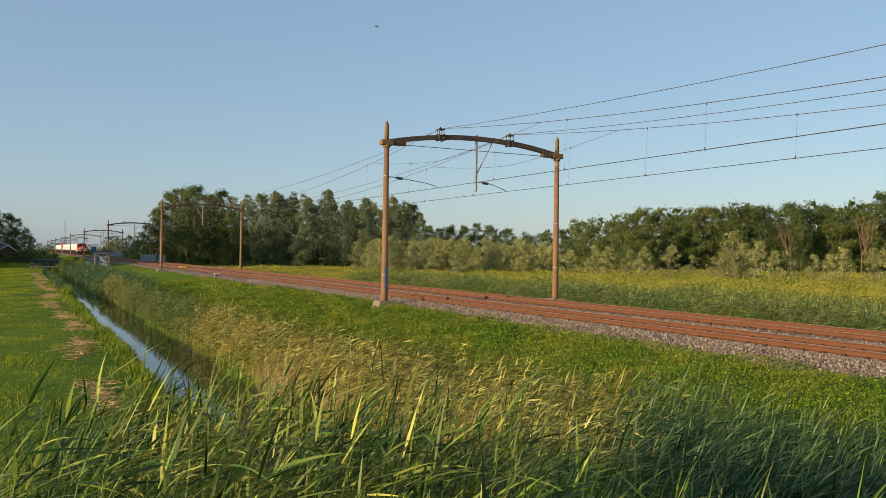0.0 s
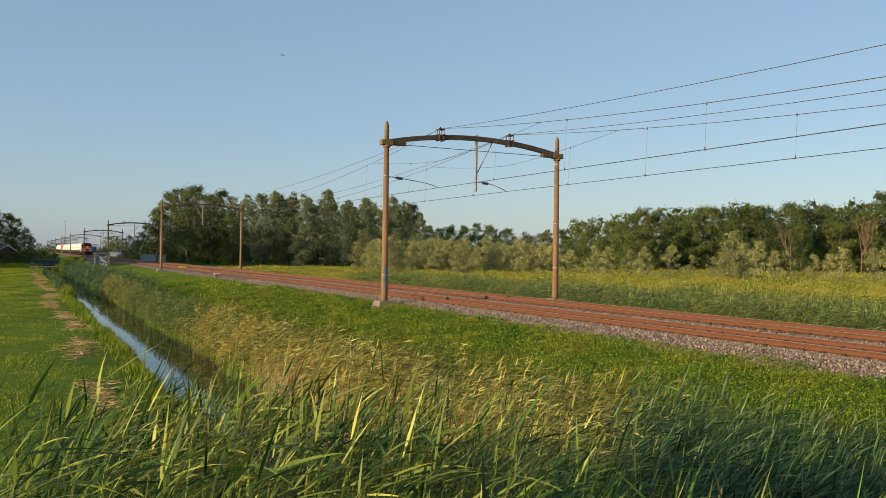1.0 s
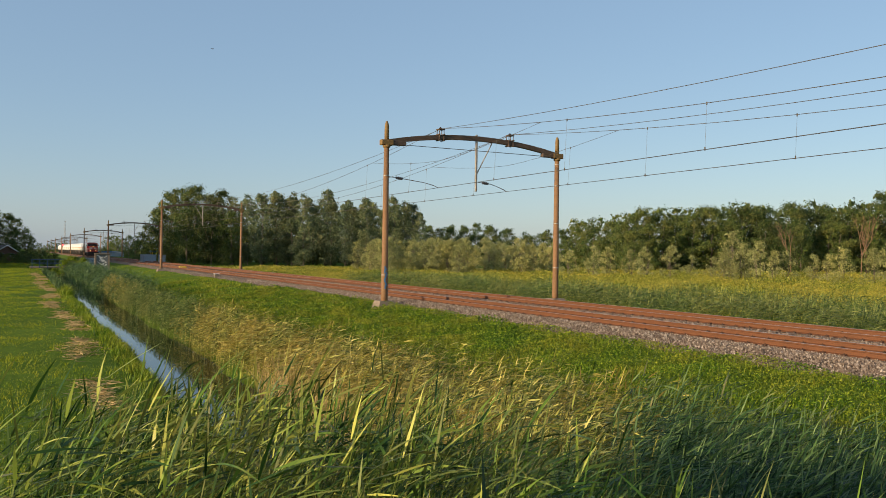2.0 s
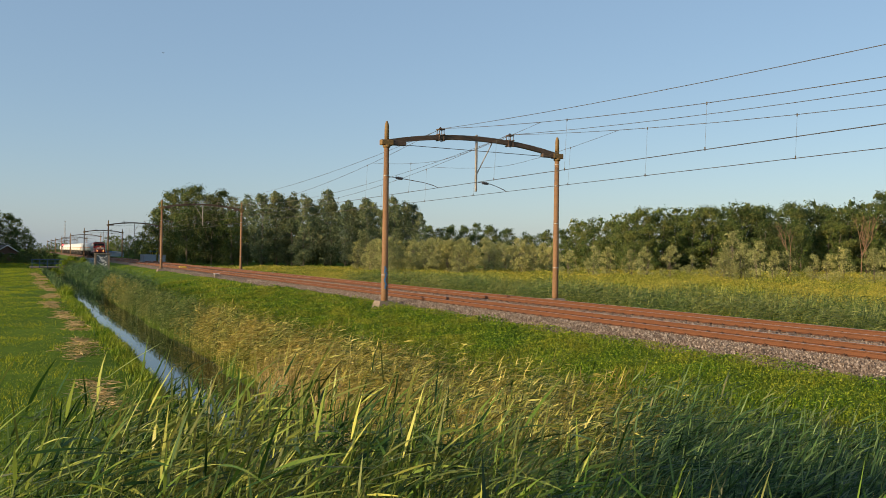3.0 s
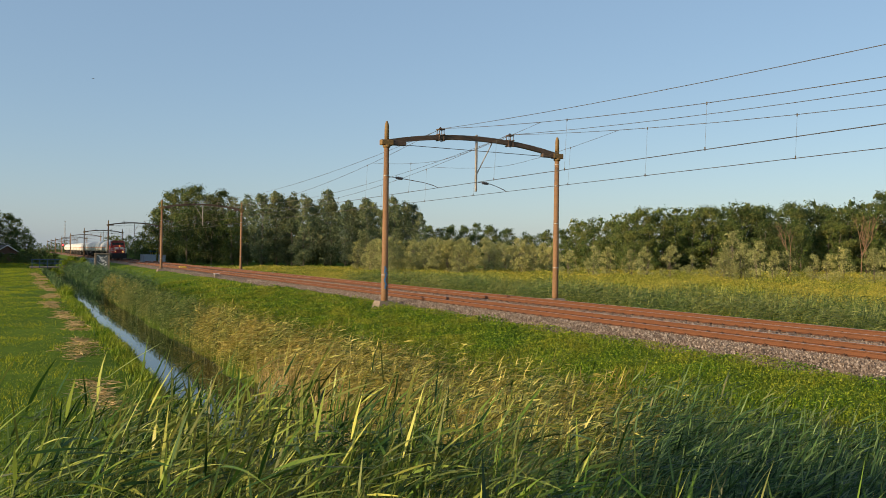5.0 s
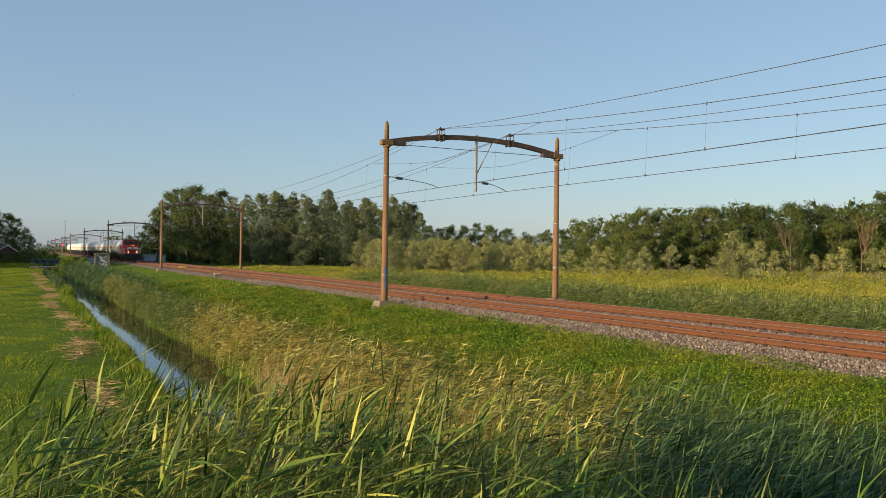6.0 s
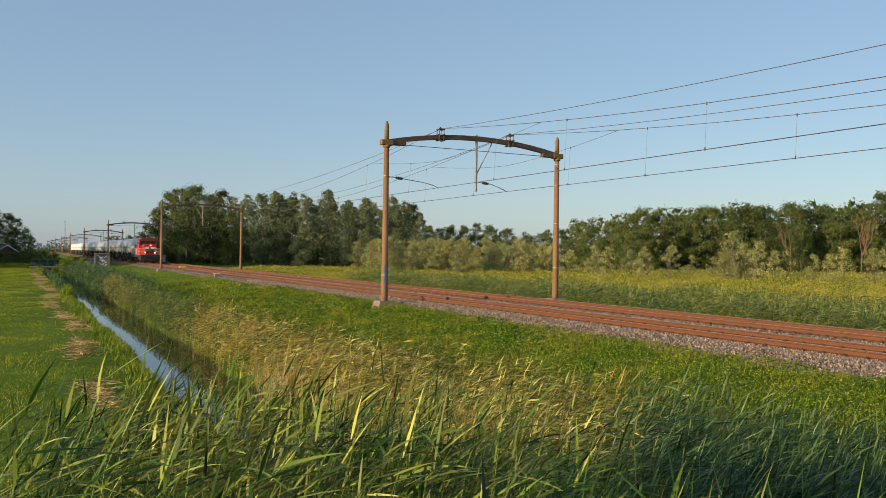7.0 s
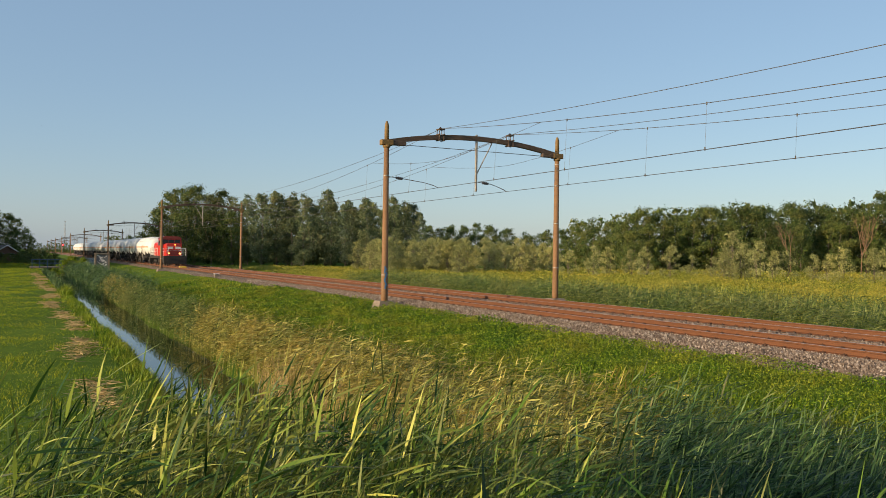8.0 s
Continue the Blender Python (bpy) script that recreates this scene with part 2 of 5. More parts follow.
# ---- the lie of the land ----
PROFILE = [(-400, -1.1), (-16.4, -1.0), (-15.8, -1.1), (-15.3, -1.6), (-14.9, -2.1), (-13.8, -2.1), (-13.3, -1.65), (-12.5, -1.35),
           (-9.0, -1.15), (-6.0, -0.85), (-2.9, -0.42), (6.9, -0.42), (8.2, -0.7), (12.0, -0.95), (30, -0.8), (80, -0.6), (400, -0.6)]
PX, PZ = np.array([p[0] for p in PROFILE]), np.array([p[1] for p in PROFILE])


def ground_z(x, y):
    """The height of the ground; a low bank lies across the ditch where the camera stands."""
    x, y = np.asarray(x, float), np.asarray(y, float)
    waver = (0.16 * np.sin(0.33 * y + 1.0) + 0.09 * np.sin(1.05 * y) + 0.05 * np.sin(2.3 * y)) * np.clip((x + 17.5) / 1.5, 0, 1) * np.clip((-11.5 - x) / 1.5, 0, 1)
    z = np.interp(x + waver, PX, PZ)
    away = np.clip((y - 0.8) / 2.6, 0, 1)
    dam = np.clip((-x - 8.5) / 3.0, 0, 1) * (1 - away * away * (3 - 2 * away))
    z = z * (1 - dam) + 0.45 * dam
    dips = np.clip((y - 140) / 8, 0, 1) * (np.clip((x + 16.5) / 0.5, 0, 1) * np.clip((-10.5 - x) / 0.5, 0, 1))
    z = z * (1 - dips) + -1.0 * dips
    return z + 0.05 * np.sin(x * 1.3 + 0.4 * y) * np.sin(y * 0.7) * (np.abs(x - 2) > 6)


def ground():
    xs = np.unique(np.concatenate([np.linspace(-2500, -60, 12), np.linspace(-60, -17, 40), np.linspace(-17, 14, 94), np.linspace(14, 60, 60), np.linspace(60, 2500, 20)]))
    ys = np.unique(np.concatenate([np.linspace(-600, -10, 12), np.linspace(-10, 60, 90), np.linspace(60, 260, 50), np.linspace(260, 3500, 24)]))
    gx, gy = np.meshgrid(xs, ys)
    v = np.stack([gx, gy, ground_z(gx, gy)], -1).reshape(-1, 3)
    a = np.arange((len(ys) - 1) * len(xs)).reshape(len(ys) - 1, len(xs))[:, :-1].ravel()
    f = np.stack([a, a + 1, a + 1 + len(xs), a + len(xs)], 1)
    tagged(new("ground", raw_mesh("ground", v, f, M_GROUND)), "green grassy polder ground with a drainage ditch", "ground", kind="structure")


ground()


def water():
    m, nt, b = material("ditch_water", 0.02)
    b.inputs["Base Color"].default_value = (0.018, 0.022, 0.014, 1)
    b.inputs["IOR"].default_value = 1.33
    bump_of(nt, b, noise_of(nt, 0.5, 3), 0.02, 0.02)
    bm = bmesh.new()
    ys = [2.0 + i * 2.0 for i in range(72)]
    swept(bm, [(-15.6, -1.55), (-13.0, -1.55), (-13.0, -1.75), (-15.6, -1.75)], ys)
    tagged(part("water", bm, m), "still ditch water reflecting the sky", "water", kind="structure")


water()


# ---- the railway line ----
def ballast():
    bm = bmesh.new()
    w = TRACK_2
    swept(bm, [(-2.85, -0.46), (-2.4, -0.34), (-1.75, -0.2), (w / 2, -0.21), (w + 1.75, -0.2), (w + 2.4, -0.34), (w + 2.85, -0.46), (w + 2.85, -0.7), (-2.85, -0.7)],
          [-60 + 4 * i for i in range(60)] + [200 + 50 * i for i in range(30)])
    tagged(part("ballast_bed", bm, M_BALLAST), "grey-brown crushed stone ballast under two tracks", "ballast", kind="structure")
    # loose stones on the shoulder and between the tracks
    n = 32000
    y = 9 + 60 * rng.random(n) ** 1.6
    x = np.where(rng.random(n) < 0.78, rng.uniform(-3.0, -0.85, n), rng.uniform(0.85, w - 0.85, n))
    z = np.interp(x, [-2.95, -2.85, -2.4, -1.75, 9], [-0.47, -0.45, -0.33, -0.195, -0.2])
    s = rng.uniform(0.016, 0.036, n) * (1 + y / 90)
    octa = np.array([(1, 0, 0), (-1, 0, 0), (0, 1, 0), (0, -1, 0), (0, 0, 1), (0, 0, -1)], float)
    fo = np.array([(0, 2, 4), (2, 1, 4), (1, 3, 4), (3, 0, 4), (2, 0, 5), (1, 2, 5), (3, 1, 5), (0, 3, 5)])
    v = octa[None] * (s[:, None, None] * rng.uniform(0.5, 1.3, (n, 1, 3))) + rng.normal(0, 0.006, (n, 6, 3))
    a = rng.uniform(0, 6.28, n)
    c, si = np.cos(a)[:, None], np.sin(a)[:, None]
    v = np.stack([v[..., 0] * c - v[..., 1] * si, v[..., 0] * si + v[..., 1] * c, v[..., 2]], -1)
    v += np.stack([x, y, z + 0.01], 1)[:, None]
    f = (np.arange(n)[:, None, None] * 6 + fo[None]).reshape(-1, 3)
    m, nt, b = material("ballast_stone", 0.9)
    isl = nt.nodes.new("ShaderNodeNewGeometry").outputs["Random Per Island"]
    col = ramp_of(nt, isl, [(0.0, (0.07, 0.052, 0.038)), (0.4, (0.165, 0.125, 0.095)), (0.75, (0.255, 0.205, 0.16)), (1.0, (0.46, 0.39, 0.32))])
    nt.links.new(mixed(nt, noise_of(nt, 0.02, 3), col, mixed(nt, 0.5, col, (0.20, 0.12, 0.08))), b.inputs["Base Color"])
    me = raw_mesh("ballast_stones", v.reshape(-1, 3), f, m)
    me.polygons.foreach_set("use_smooth", np.zeros(len(f), bool))
    tagged(new("ballast_stones", me), "loose crushed ballast stones, grey to rust brown", "gravel", kind="stuff")


ballast()


def railway_track(x0, label):
    t = thing("railway_track", label, "railway track", pose(x0, 0, 0), group="railway tracks", kind="structure")
    ys = [-60 + 10 * i for i in range(30)] + [250 + 60 * i for i in range(25)]
    side = [(-0.075, -0.172), (0.075, -0.172), (0.075, -0.16), (0.012, -0.14), (0.012, -0.05), (0.036, -0.038), (0.036, -0.004), (-0.036, -0.004), (-0.036, -0.038), (-0.012, -0.05), (-0.012, -0.14), (-0.075, -0.16)]
    for sx in (-0.7525, 0.7525):
        bm = bmesh.new()
        swept(bm, [(x + sx, z) for x, z in side], ys)
        r = part("rail", bm, M_RUST, t)
        bm = bmesh.new()
        swept(bm, [(sx - 0.033, -0.0038), (sx + 0.033, -0.0038), (sx + 0.026, 0.0), (sx - 0.026, 0.0)], ys)
        part("rail_head", bm, M_RAILTOP, r, "dull worn running surface")
    # sleepers with their fastenings
    bm = bmesh.new()
    box(bm, -1.26, -0.13, -0.38, 1.26, 0.13, -0.176, 0.02)
    me = bpy.data.meshes.new("sleeper")
    bm.to_mesh(me)
    bm.free()
    me.materials.append(M_SLEEPER)
    bm = bmesh.new()
    for sx in (-0.7525, 0.7525):
        for d in (-1, 1):
            box(bm, sx + d * 0.12 - 0.045, -0.06, -0.18, sx + d * 0.12 + 0.045, 0.06, -0.145)
            rod(bm, (sx + d * 0.11, 0, -0.17), (sx + d * 0.11, 0, -0.11), 0.018, n=5)
    me2 = bpy.data.meshes.new("fastening")
    bm.to_mesh(me2)
    bm.free()
    me2.materials.append(M_CLIP)
    for i in range(150):
        s = new("sleeper", me)
        s.parent, s.location = t, (0, -4 + 0.6 * i, 0)
        c = new("fastening", me2)
        c.parent = s


railway_track(0.0, "rust-brown rails on sleepers in stone ballast")
railway_track(TRACK_2, "second rust-brown track behind the first")


# ---- portals of the overhead line ----
MAST_A, MAST_B = -3.019, TRACK_2 + 3.019
MID = (MAST_A + MAST_B) / 2


def dip(y):
    """The line falls away a little in the distance."""
    return float(np.interp(y, [112, 181, 253, 324], [0.0, 0.4, 0.55, 0.7]))


def arch_z(x):
    u = (x - MID) / ((MAST_B - MAST_A) / 2)
    return 7.60 + 0.54 * (1 - abs(u) ** 2.0)


def portal(y, d=1):
    p = thing("overhead_line_portal", "rust-stained portal with an arched beam over both tracks", "catenary portal", pose(0, y, 0), group="overhead line portals")
    for mx in (MAST_A, MAST_B):
        bm = bmesh.new()
        turned(bm, [(0.172, -0.35), (0.165, 0.2), (0.125, 7.45)], 18, pose(mx, 0, 0))
        mast = part("mast", bm, M_MAST, p, smooth=True)
        bm = bmesh.new()
        turned(bm, [(0.112, 7.5), (0.112, 8.25), (0.1, 8.44), (0.065, 8.56), (0.02, 8.63)], 14, pose(mx, 0, 0))
        part("mast_tip", bm, M_CAP, mast, "ochre pointed mast tip", smooth=True)
        bm = bmesh.new()
        turned(bm, [(0.13, 7.30), (0.19, 7.36), (0.19, 7.44), (0.14, 7.5)], 14, pose(mx, 0, 0))
        box(bm, mx - 0.31, -0.17, 7.44, mx + 0.31, 0.17, 7.70, 0.02)
        part("collar", bm, M_CAP, mast, "ochre bracket that carries the beam")
        for z in ((5.93, 1.1) if mx < 0 else (5.93, 3.9, 1.5, 7.1)):
            bm = bmesh.new()
            r = 0.167 - 0.0056 * z
            turned(bm, [(r, z), (r + 0.008, z + 0.005), (r + 0.008, z + 0.05), (r, z + 0.055)], 16, pose(mx, 0, 0))
            part("band", bm, M_GALV, mast, "pale metal strap")
        bm = bmesh.new()
        zt, zb, a, b = -0.13, -0.75, 0.36, 0.62
        vs = [bm.verts.new((mx + sx * h, sy * h, z)) for z, h in ((zb, b), (zt, a)) for sx, sy in ((-1, -1), (1, -1), (1, 1), (-1, 1))]
        for q in ((4, 5, 6, 7), (3, 2, 1, 0), (0, 1, 5, 4), (1, 2, 6, 5), (2, 3, 7, 6), (3, 0, 4, 7)):
            bm.faces.new([vs[k] for k in q])
        part("foundation", bm, M_CONCRETE, p, "tapered concrete foundation block")
    # arched beam
    bm = bmesh.new()
    xs = [MAST_A + 0.1 + (MAST_B - MAST_A - 0.2) * i / 24 for i in range(25)]
    rings = []
    for x in xs:
        z, h = arch_z(x), 0.115
        rings.append([bm.verts.new((x, sy * 0.12, z + sz * h)) for sy, sz in ((-1, -1), (1, -1), (1, 1), (-1, 1))])
    for a, b in zip(rings, rings[1:]):
        for k in range(4):
            bm.faces.new((a[k], b[k], b[(k + 1) % 4], a[(k + 1) % 4]))
    bm.faces.new(rings[0])
    bm.faces.new(rings[-1][::-1])
    beam = part("beam", bm, M_BEAM, p, "dark arched steel beam")
    for mx, inward in ((MAST_A, 1), (MAST_B, -1)):
        bm = bmesh.new()
        xa, xb = sorted((mx + inward * 0.3, mx + inward * 1.0))
        box(bm, xa, -0.135, 7.47, xb, 0.135, 7.68, 0.02)
        part("beam_shoe", bm, M_BEAM, beam)
    bm = bmesh.new()
    rod(bm, (MAST_A + 0.9, 0, 7.52), (MAST_B - 0.9, 0, 7.52), 0.016, n=6)
    part("tie_rod", bm, M_WIRE, p)
    # suspension frames with insulators on the beam
    for sx in (-0.08, TRACK_2 + 0.0):
        z = arch_z(sx)
        bm = bmesh.new()
        for c in (-0.13, 0.13):
            for e in (-0.13, 0.13):
                rod(bm, (sx + c, e, z - 0.2), (sx + c, e, z + 0.44), 0.02, n=6)
            box(bm, sx + c - 0.04, -0.2, z + 0.12, sx + c + 0.04, 0.2, z + 0.16)
            box(bm, sx + c - 0.04, -0.2, z - 0.18, sx + c + 0.04, 0.2, z - 0.125)
        box(bm, sx - 0.17, -0.17, z + 0.38, sx + 0.17, 0.17, z + 0.42)
        fr = part("suspension_frame", bm, M_BEAM, p)
        bm = bmesh.new()
        turned(bm, [(0.04, z + 0.42), (0.09, z + 0.43), (0.04, z + 0.455), (0.09, z + 0.47), (0.04, z + 0.495), (0.03, z + 0.52)], 10, pose(sx, 0, 0))
        part("insulator", bm, M_CERAMIC, fr)
    # drop post with strut, and the registration arms
    bm = bmesh.new()
    box(bm, MID - 0.05, -0.05, 5.42, MID + 0.05, 0.05, arch_z(MID) + 0.2, 0.01)
    post = part("drop_post", bm, M_GALV, p, "pale galvanised drop post")
    bm = bmesh.new()
    rod(bm, (MID + d * 0.05, 0, 6.35), (MID + d * 1.05, 0, arch_z(MID + 1.05) + 0.1), 0.03, n=6)
    part("strut", bm, M_GALV, post)
    for ax, cx in ((MAST_A + 0.15, -0.3), (MID, TRACK_2 - 0.26)):
        bm = bmesh.new()
        tube(bm, [(ax, 0, 5.92), (ax + 0.9, 0, 5.84), (ax + (cx - ax) * 0.75, 0, 5.72), (cx - 0.1, 0, 5.6), (cx + 0.12, 0, 5.5)], 0.017, 6)
        arm = part("registration_arm", bm, M_BEAM, p)
        bm = bmesh.new()
        turned(bm, [(0.03, -0.2), (0.075, -0.14), (0.05, -0.1), (0.085, -0.04), (0.055, 0.0), (0.085, 0.05), (0.05, 0.1), (0.07, 0.15), (0.03, 0.2)], 10, pose(ax + 0.55, 0, 5.87, 0, 95, 0))
        part("insulator", bm, M_CERAMIC, arm)
    return p


first = portal(PORTAL_Y)
second = portal(PORTAL_Y + PORTAL_STEP, -1)
second.location.z = -dip(PORTAL_Y + PORTAL_STEP)
for k in (-1, 2, 3, 4, 5, 6, 7, 8):
    copy_thing(second if k % 2 else first, pose(0, PORTAL_Y + k * PORTAL_STEP, -dip(PORTAL_Y + k * PORTAL_STEP)))


def graffiti_on_mast():
    bm = bmesh.new()
    for k in range(7):
        a = radians(-100 + 12 * math.sin(k * 2.1))
        z = 0.55 + 0.15 * k
        c = Matrix.Translation((MAST_A + 0.163 * math.cos(a), PORTAL_Y + 0.163 * math.sin(a), z)) @ pose(0, 0, 0, 90, 25 * math.sin(k * 5), math.degrees(a) + 90)
        box(bm, -0.035, -0.1, -0.004, 0.035, 0.1, 0.008)
        bmesh.ops.transform(bm, matrix=c, verts=bm.verts[-8:])
    tagged(part("graffiti_patch", bm, M_GRAFFITI), "blue sprayed scrawl on the mast's foot", "graffiti")


graffiti_on_mast()


def overhead_lines():
    y0, s = PORTAL_Y, PORTAL_STEP
    for tx, name in ((0.0, "front"), (TRACK_2, "back")):
        zt = arch_z(tx - 0.05) + 0.44
        ov = thing("overhead_line", "dark copper overhead line with droppers over the %s track" % ("first" if tx == 0 else "second"), "overhead line", pose(tx, 0, 0), group="overhead lines")

        MESS = 2.06

        def mess(y, sag):
            u = ((y - y0) / s) % 1.0
            return zt - 4 * sag * u * (1 - u) - dip(y)
        ys = [y0 - s + s * i / 24 for i in range(24 * 9 + 1)]
        for nm, r, sag in (("messenger_wire", 0.011, MESS), ("feeder_wire", 0.011, 1.15 if tx == 0 else 1.5)):
            bm = bmesh.new()
            tube(bm, [(-0.06 + (0.05 if sag < 1.8 else -0.03), y, mess(y, sag)) for y in ys], r, 4)
            part(nm, bm, M_WIRE, ov)
        for dx in (-0.02, 0.02):
            bm = bmesh.new()
            tube(bm, [(0.17 * (-1 if i % 2 else 1) - 0.05 + dx, y0 - s + s * i, 5.5 - dip(y0 - s + s * i)) for i in range(10)], 0.0095, 4)
            part("contact_wire", bm, M_WIRE, ov)
        for k in range(-1, 4):
            yp = y0 + k * s
            bm = bmesh.new()
            half = 9.0
            tube(bm, [(-0.08, yp + d * half / 5, 6.88 + (mess(yp + half, MESS) - 6.88) * (abs(d) / 5) ** 1.5) for d in range(-5, 6)], 0.008, 4)
            part("stitch_wire", bm, M_WIRE, ov)
            for d in (-18.1, -10.8, -5.5, 3.5, 9.8, 17, 26, 35, 44):
                y = yp + d
                if y > 180:
                    continue
                u = abs(d) / half
                z = 6.88 + (mess(yp + half, MESS) - 6.88) * u ** 1.5 if u < 1 else mess(y, MESS)
                bm = bmesh.new()
                zig = 0.17 * (1 if (k + 1) % 2 == 0 else -1) * (1 - 2 * min(abs(d) / s, 1)) - 0.05
                rod(bm, (zig, y, 5.5), (-0.08, y, z), 0.005, n=4)
                rod(bm, (zig, y, 5.47), (zig, y, 5.58), 0.022, n=5)
                rod(bm, (-0.08, y, z - 0.06), (-0.08, y, z + 0.04), 0.022, n=5)
                part("dropper", bm, M_WIRE, ov)


overhead_lines()


# ---- trees and shrubs ----
def crown_mesh(name, mat, h, spread, lobes, leaves, leaf, base=0.12, droop=0.0, seed=0, tip=0.0):
    """Small leaf sprays on the outside of many flattened lobes, and larger ones in the lobes' cores; gaps stay between the lobes."""
    g = np.random.default_rng(seed)
    u = g.random(lobes)
    z = h * (base + (0.98 - base) * u)
    env = spread * (np.sin(np.pi * np.clip(0.10 + 0.86 * u, 0, 1)) ** 0.7) * (1 - tip * u)
    a = g.uniform(0, 2 * np.pi, lobes)
    rr = env * np.sqrt(g.uniform(0.08, 0.9, lobes))
    c = np.stack([rr * np.cos(a), rr * np.sin(a), z], 1)
    size = spread * g.uniform(0.22, 0.44, lobes) * (1 - 0.25 * u)
    inner = leaves // 5
    k = np.concatenate([g.choice(lobes, leaves, p=size ** 2 / (size ** 2).sum()), g.integers(0, lobes, inner)])
    n = leaves + inner
    core = np.arange(n) >= leaves
    d = g.normal(size=(n, 3))
    d /= np.linalg.norm(d, axis=1)[:, None]
    rad = size[k] * np.where(core, g.uniform(0.1, 0.6, n), g.uniform(0.5, 1.06, n))
    p = c[k] + d * rad[:, None] * np.array([1, 1, 0.8])
    p[:, 2] -= droop * np.abs(g.normal(size=n)) * leaf * 3
    p[:, 2] = np.maximum(p[:, 2], 0.15)
    nrm = d + 0.8 * g.normal(size=(n, 3)) + np.array([0, 0, 0.35])
    nrm /= np.linalg.norm(nrm, axis=1)[:, None]
    t = np.cross(nrm, g.normal(size=(n, 3)))
    t /= np.linalg.norm(t, axis=1)[:, None]
    b = np.cross(nrm, t)
    l = (leaf * np.where(core, 1.8, 1.0) * g.uniform(0.6, 1.35, n))[:, None]
    w = l * g.uniform(0.4, 0.75, n)[:, None]
    v = np.stack([p - t * l - b * w, p - t * 0.6 * l + b * w * 1.2, p + t * l * 1.2], 1).reshape(-1, 3)
    f = np.arange(n * 3).reshape(-1, 3)
    me = raw_mesh(name, v, f, mat)
    me.polygons.foreach_set("use_smooth", np.zeros(len(f), bool))
    return me, c


def trunk_bm(h, r, tips, g, stems=1):
    bm = bmesh.new()
    for s in range(stems):
        o = Vector((g.uniform(-0.4, 0.4), g.uniform(-0.4, 0.4), 0)) * (stems > 1)
        pts = [o * (1 + 0.8 * i / 5) + Vector((g.normal(0, 0.03 * h * i / 8), g.normal(0, 0.03 * h * i / 8), h * 0.82 * i / 5 - 0.3 * (i == 0))) for i in range(6)]
        for i in range(5):
            rod(bm, pts[i], pts[i + 1], r * (1 - 0.17 * i), r * (1 - 0.17 * (i + 1)), 5)
        for tip in tips[s::stems][:5]:
            k = min(4, max(0, int(5 * tip[2] / h * 0.7)))
            a, b = pts[k], Vector(tip)
            mid = a.lerp(b, 0.5) + Vector((0, 0, -0.04 * h))
            rod(bm, a, mid, r * 0.38, r * 0.24, 4)
            rod(bm, mid, b, r * 0.24, r * 0.06, 4)
    return bm


def tree_kind(name, label, category, mat, h, spread, lobes, leaves, leaf, base, r, seed, stems=1, group="", droop=0.0, tip=0.0):
    t = thing(name, label, category, pose(0, 0, -100), group=group)
    me, c = crown_mesh("crown", mat, h, spread, lobes, leaves, leaf, base, droop, seed, tip)
    cr = new("crown", me)
    cr.parent = t
    part("trunk", trunk_bm(h, r, c, np.random.default_rng(seed + 50), stems), M_BARK, t)
    return t


def place(kind, x, y, scale, turn):
    t = copy_thing(kind, pose(x, y, float(ground_z(x, y)) - 0.05, 0, 0, turn))
    t.scale = (scale, scale, scale * random.uniform(0.94, 1.06))
    return t


def drop_kind(kind):
    for o in (*kind.children_recursive, kind):
        bpy.data.objects.remove(o)


def spot(px, depth):
    """The x, y that lies that far along the view's axis, px to the side in units of a 1568-wide view."""
    r = (px - 784) / 1455.8 * depth
    return EYE.x + depth * math.sin(YAW) + r * math.cos(YAW), depth * math.cos(YAW) - r * math.sin(YAW)


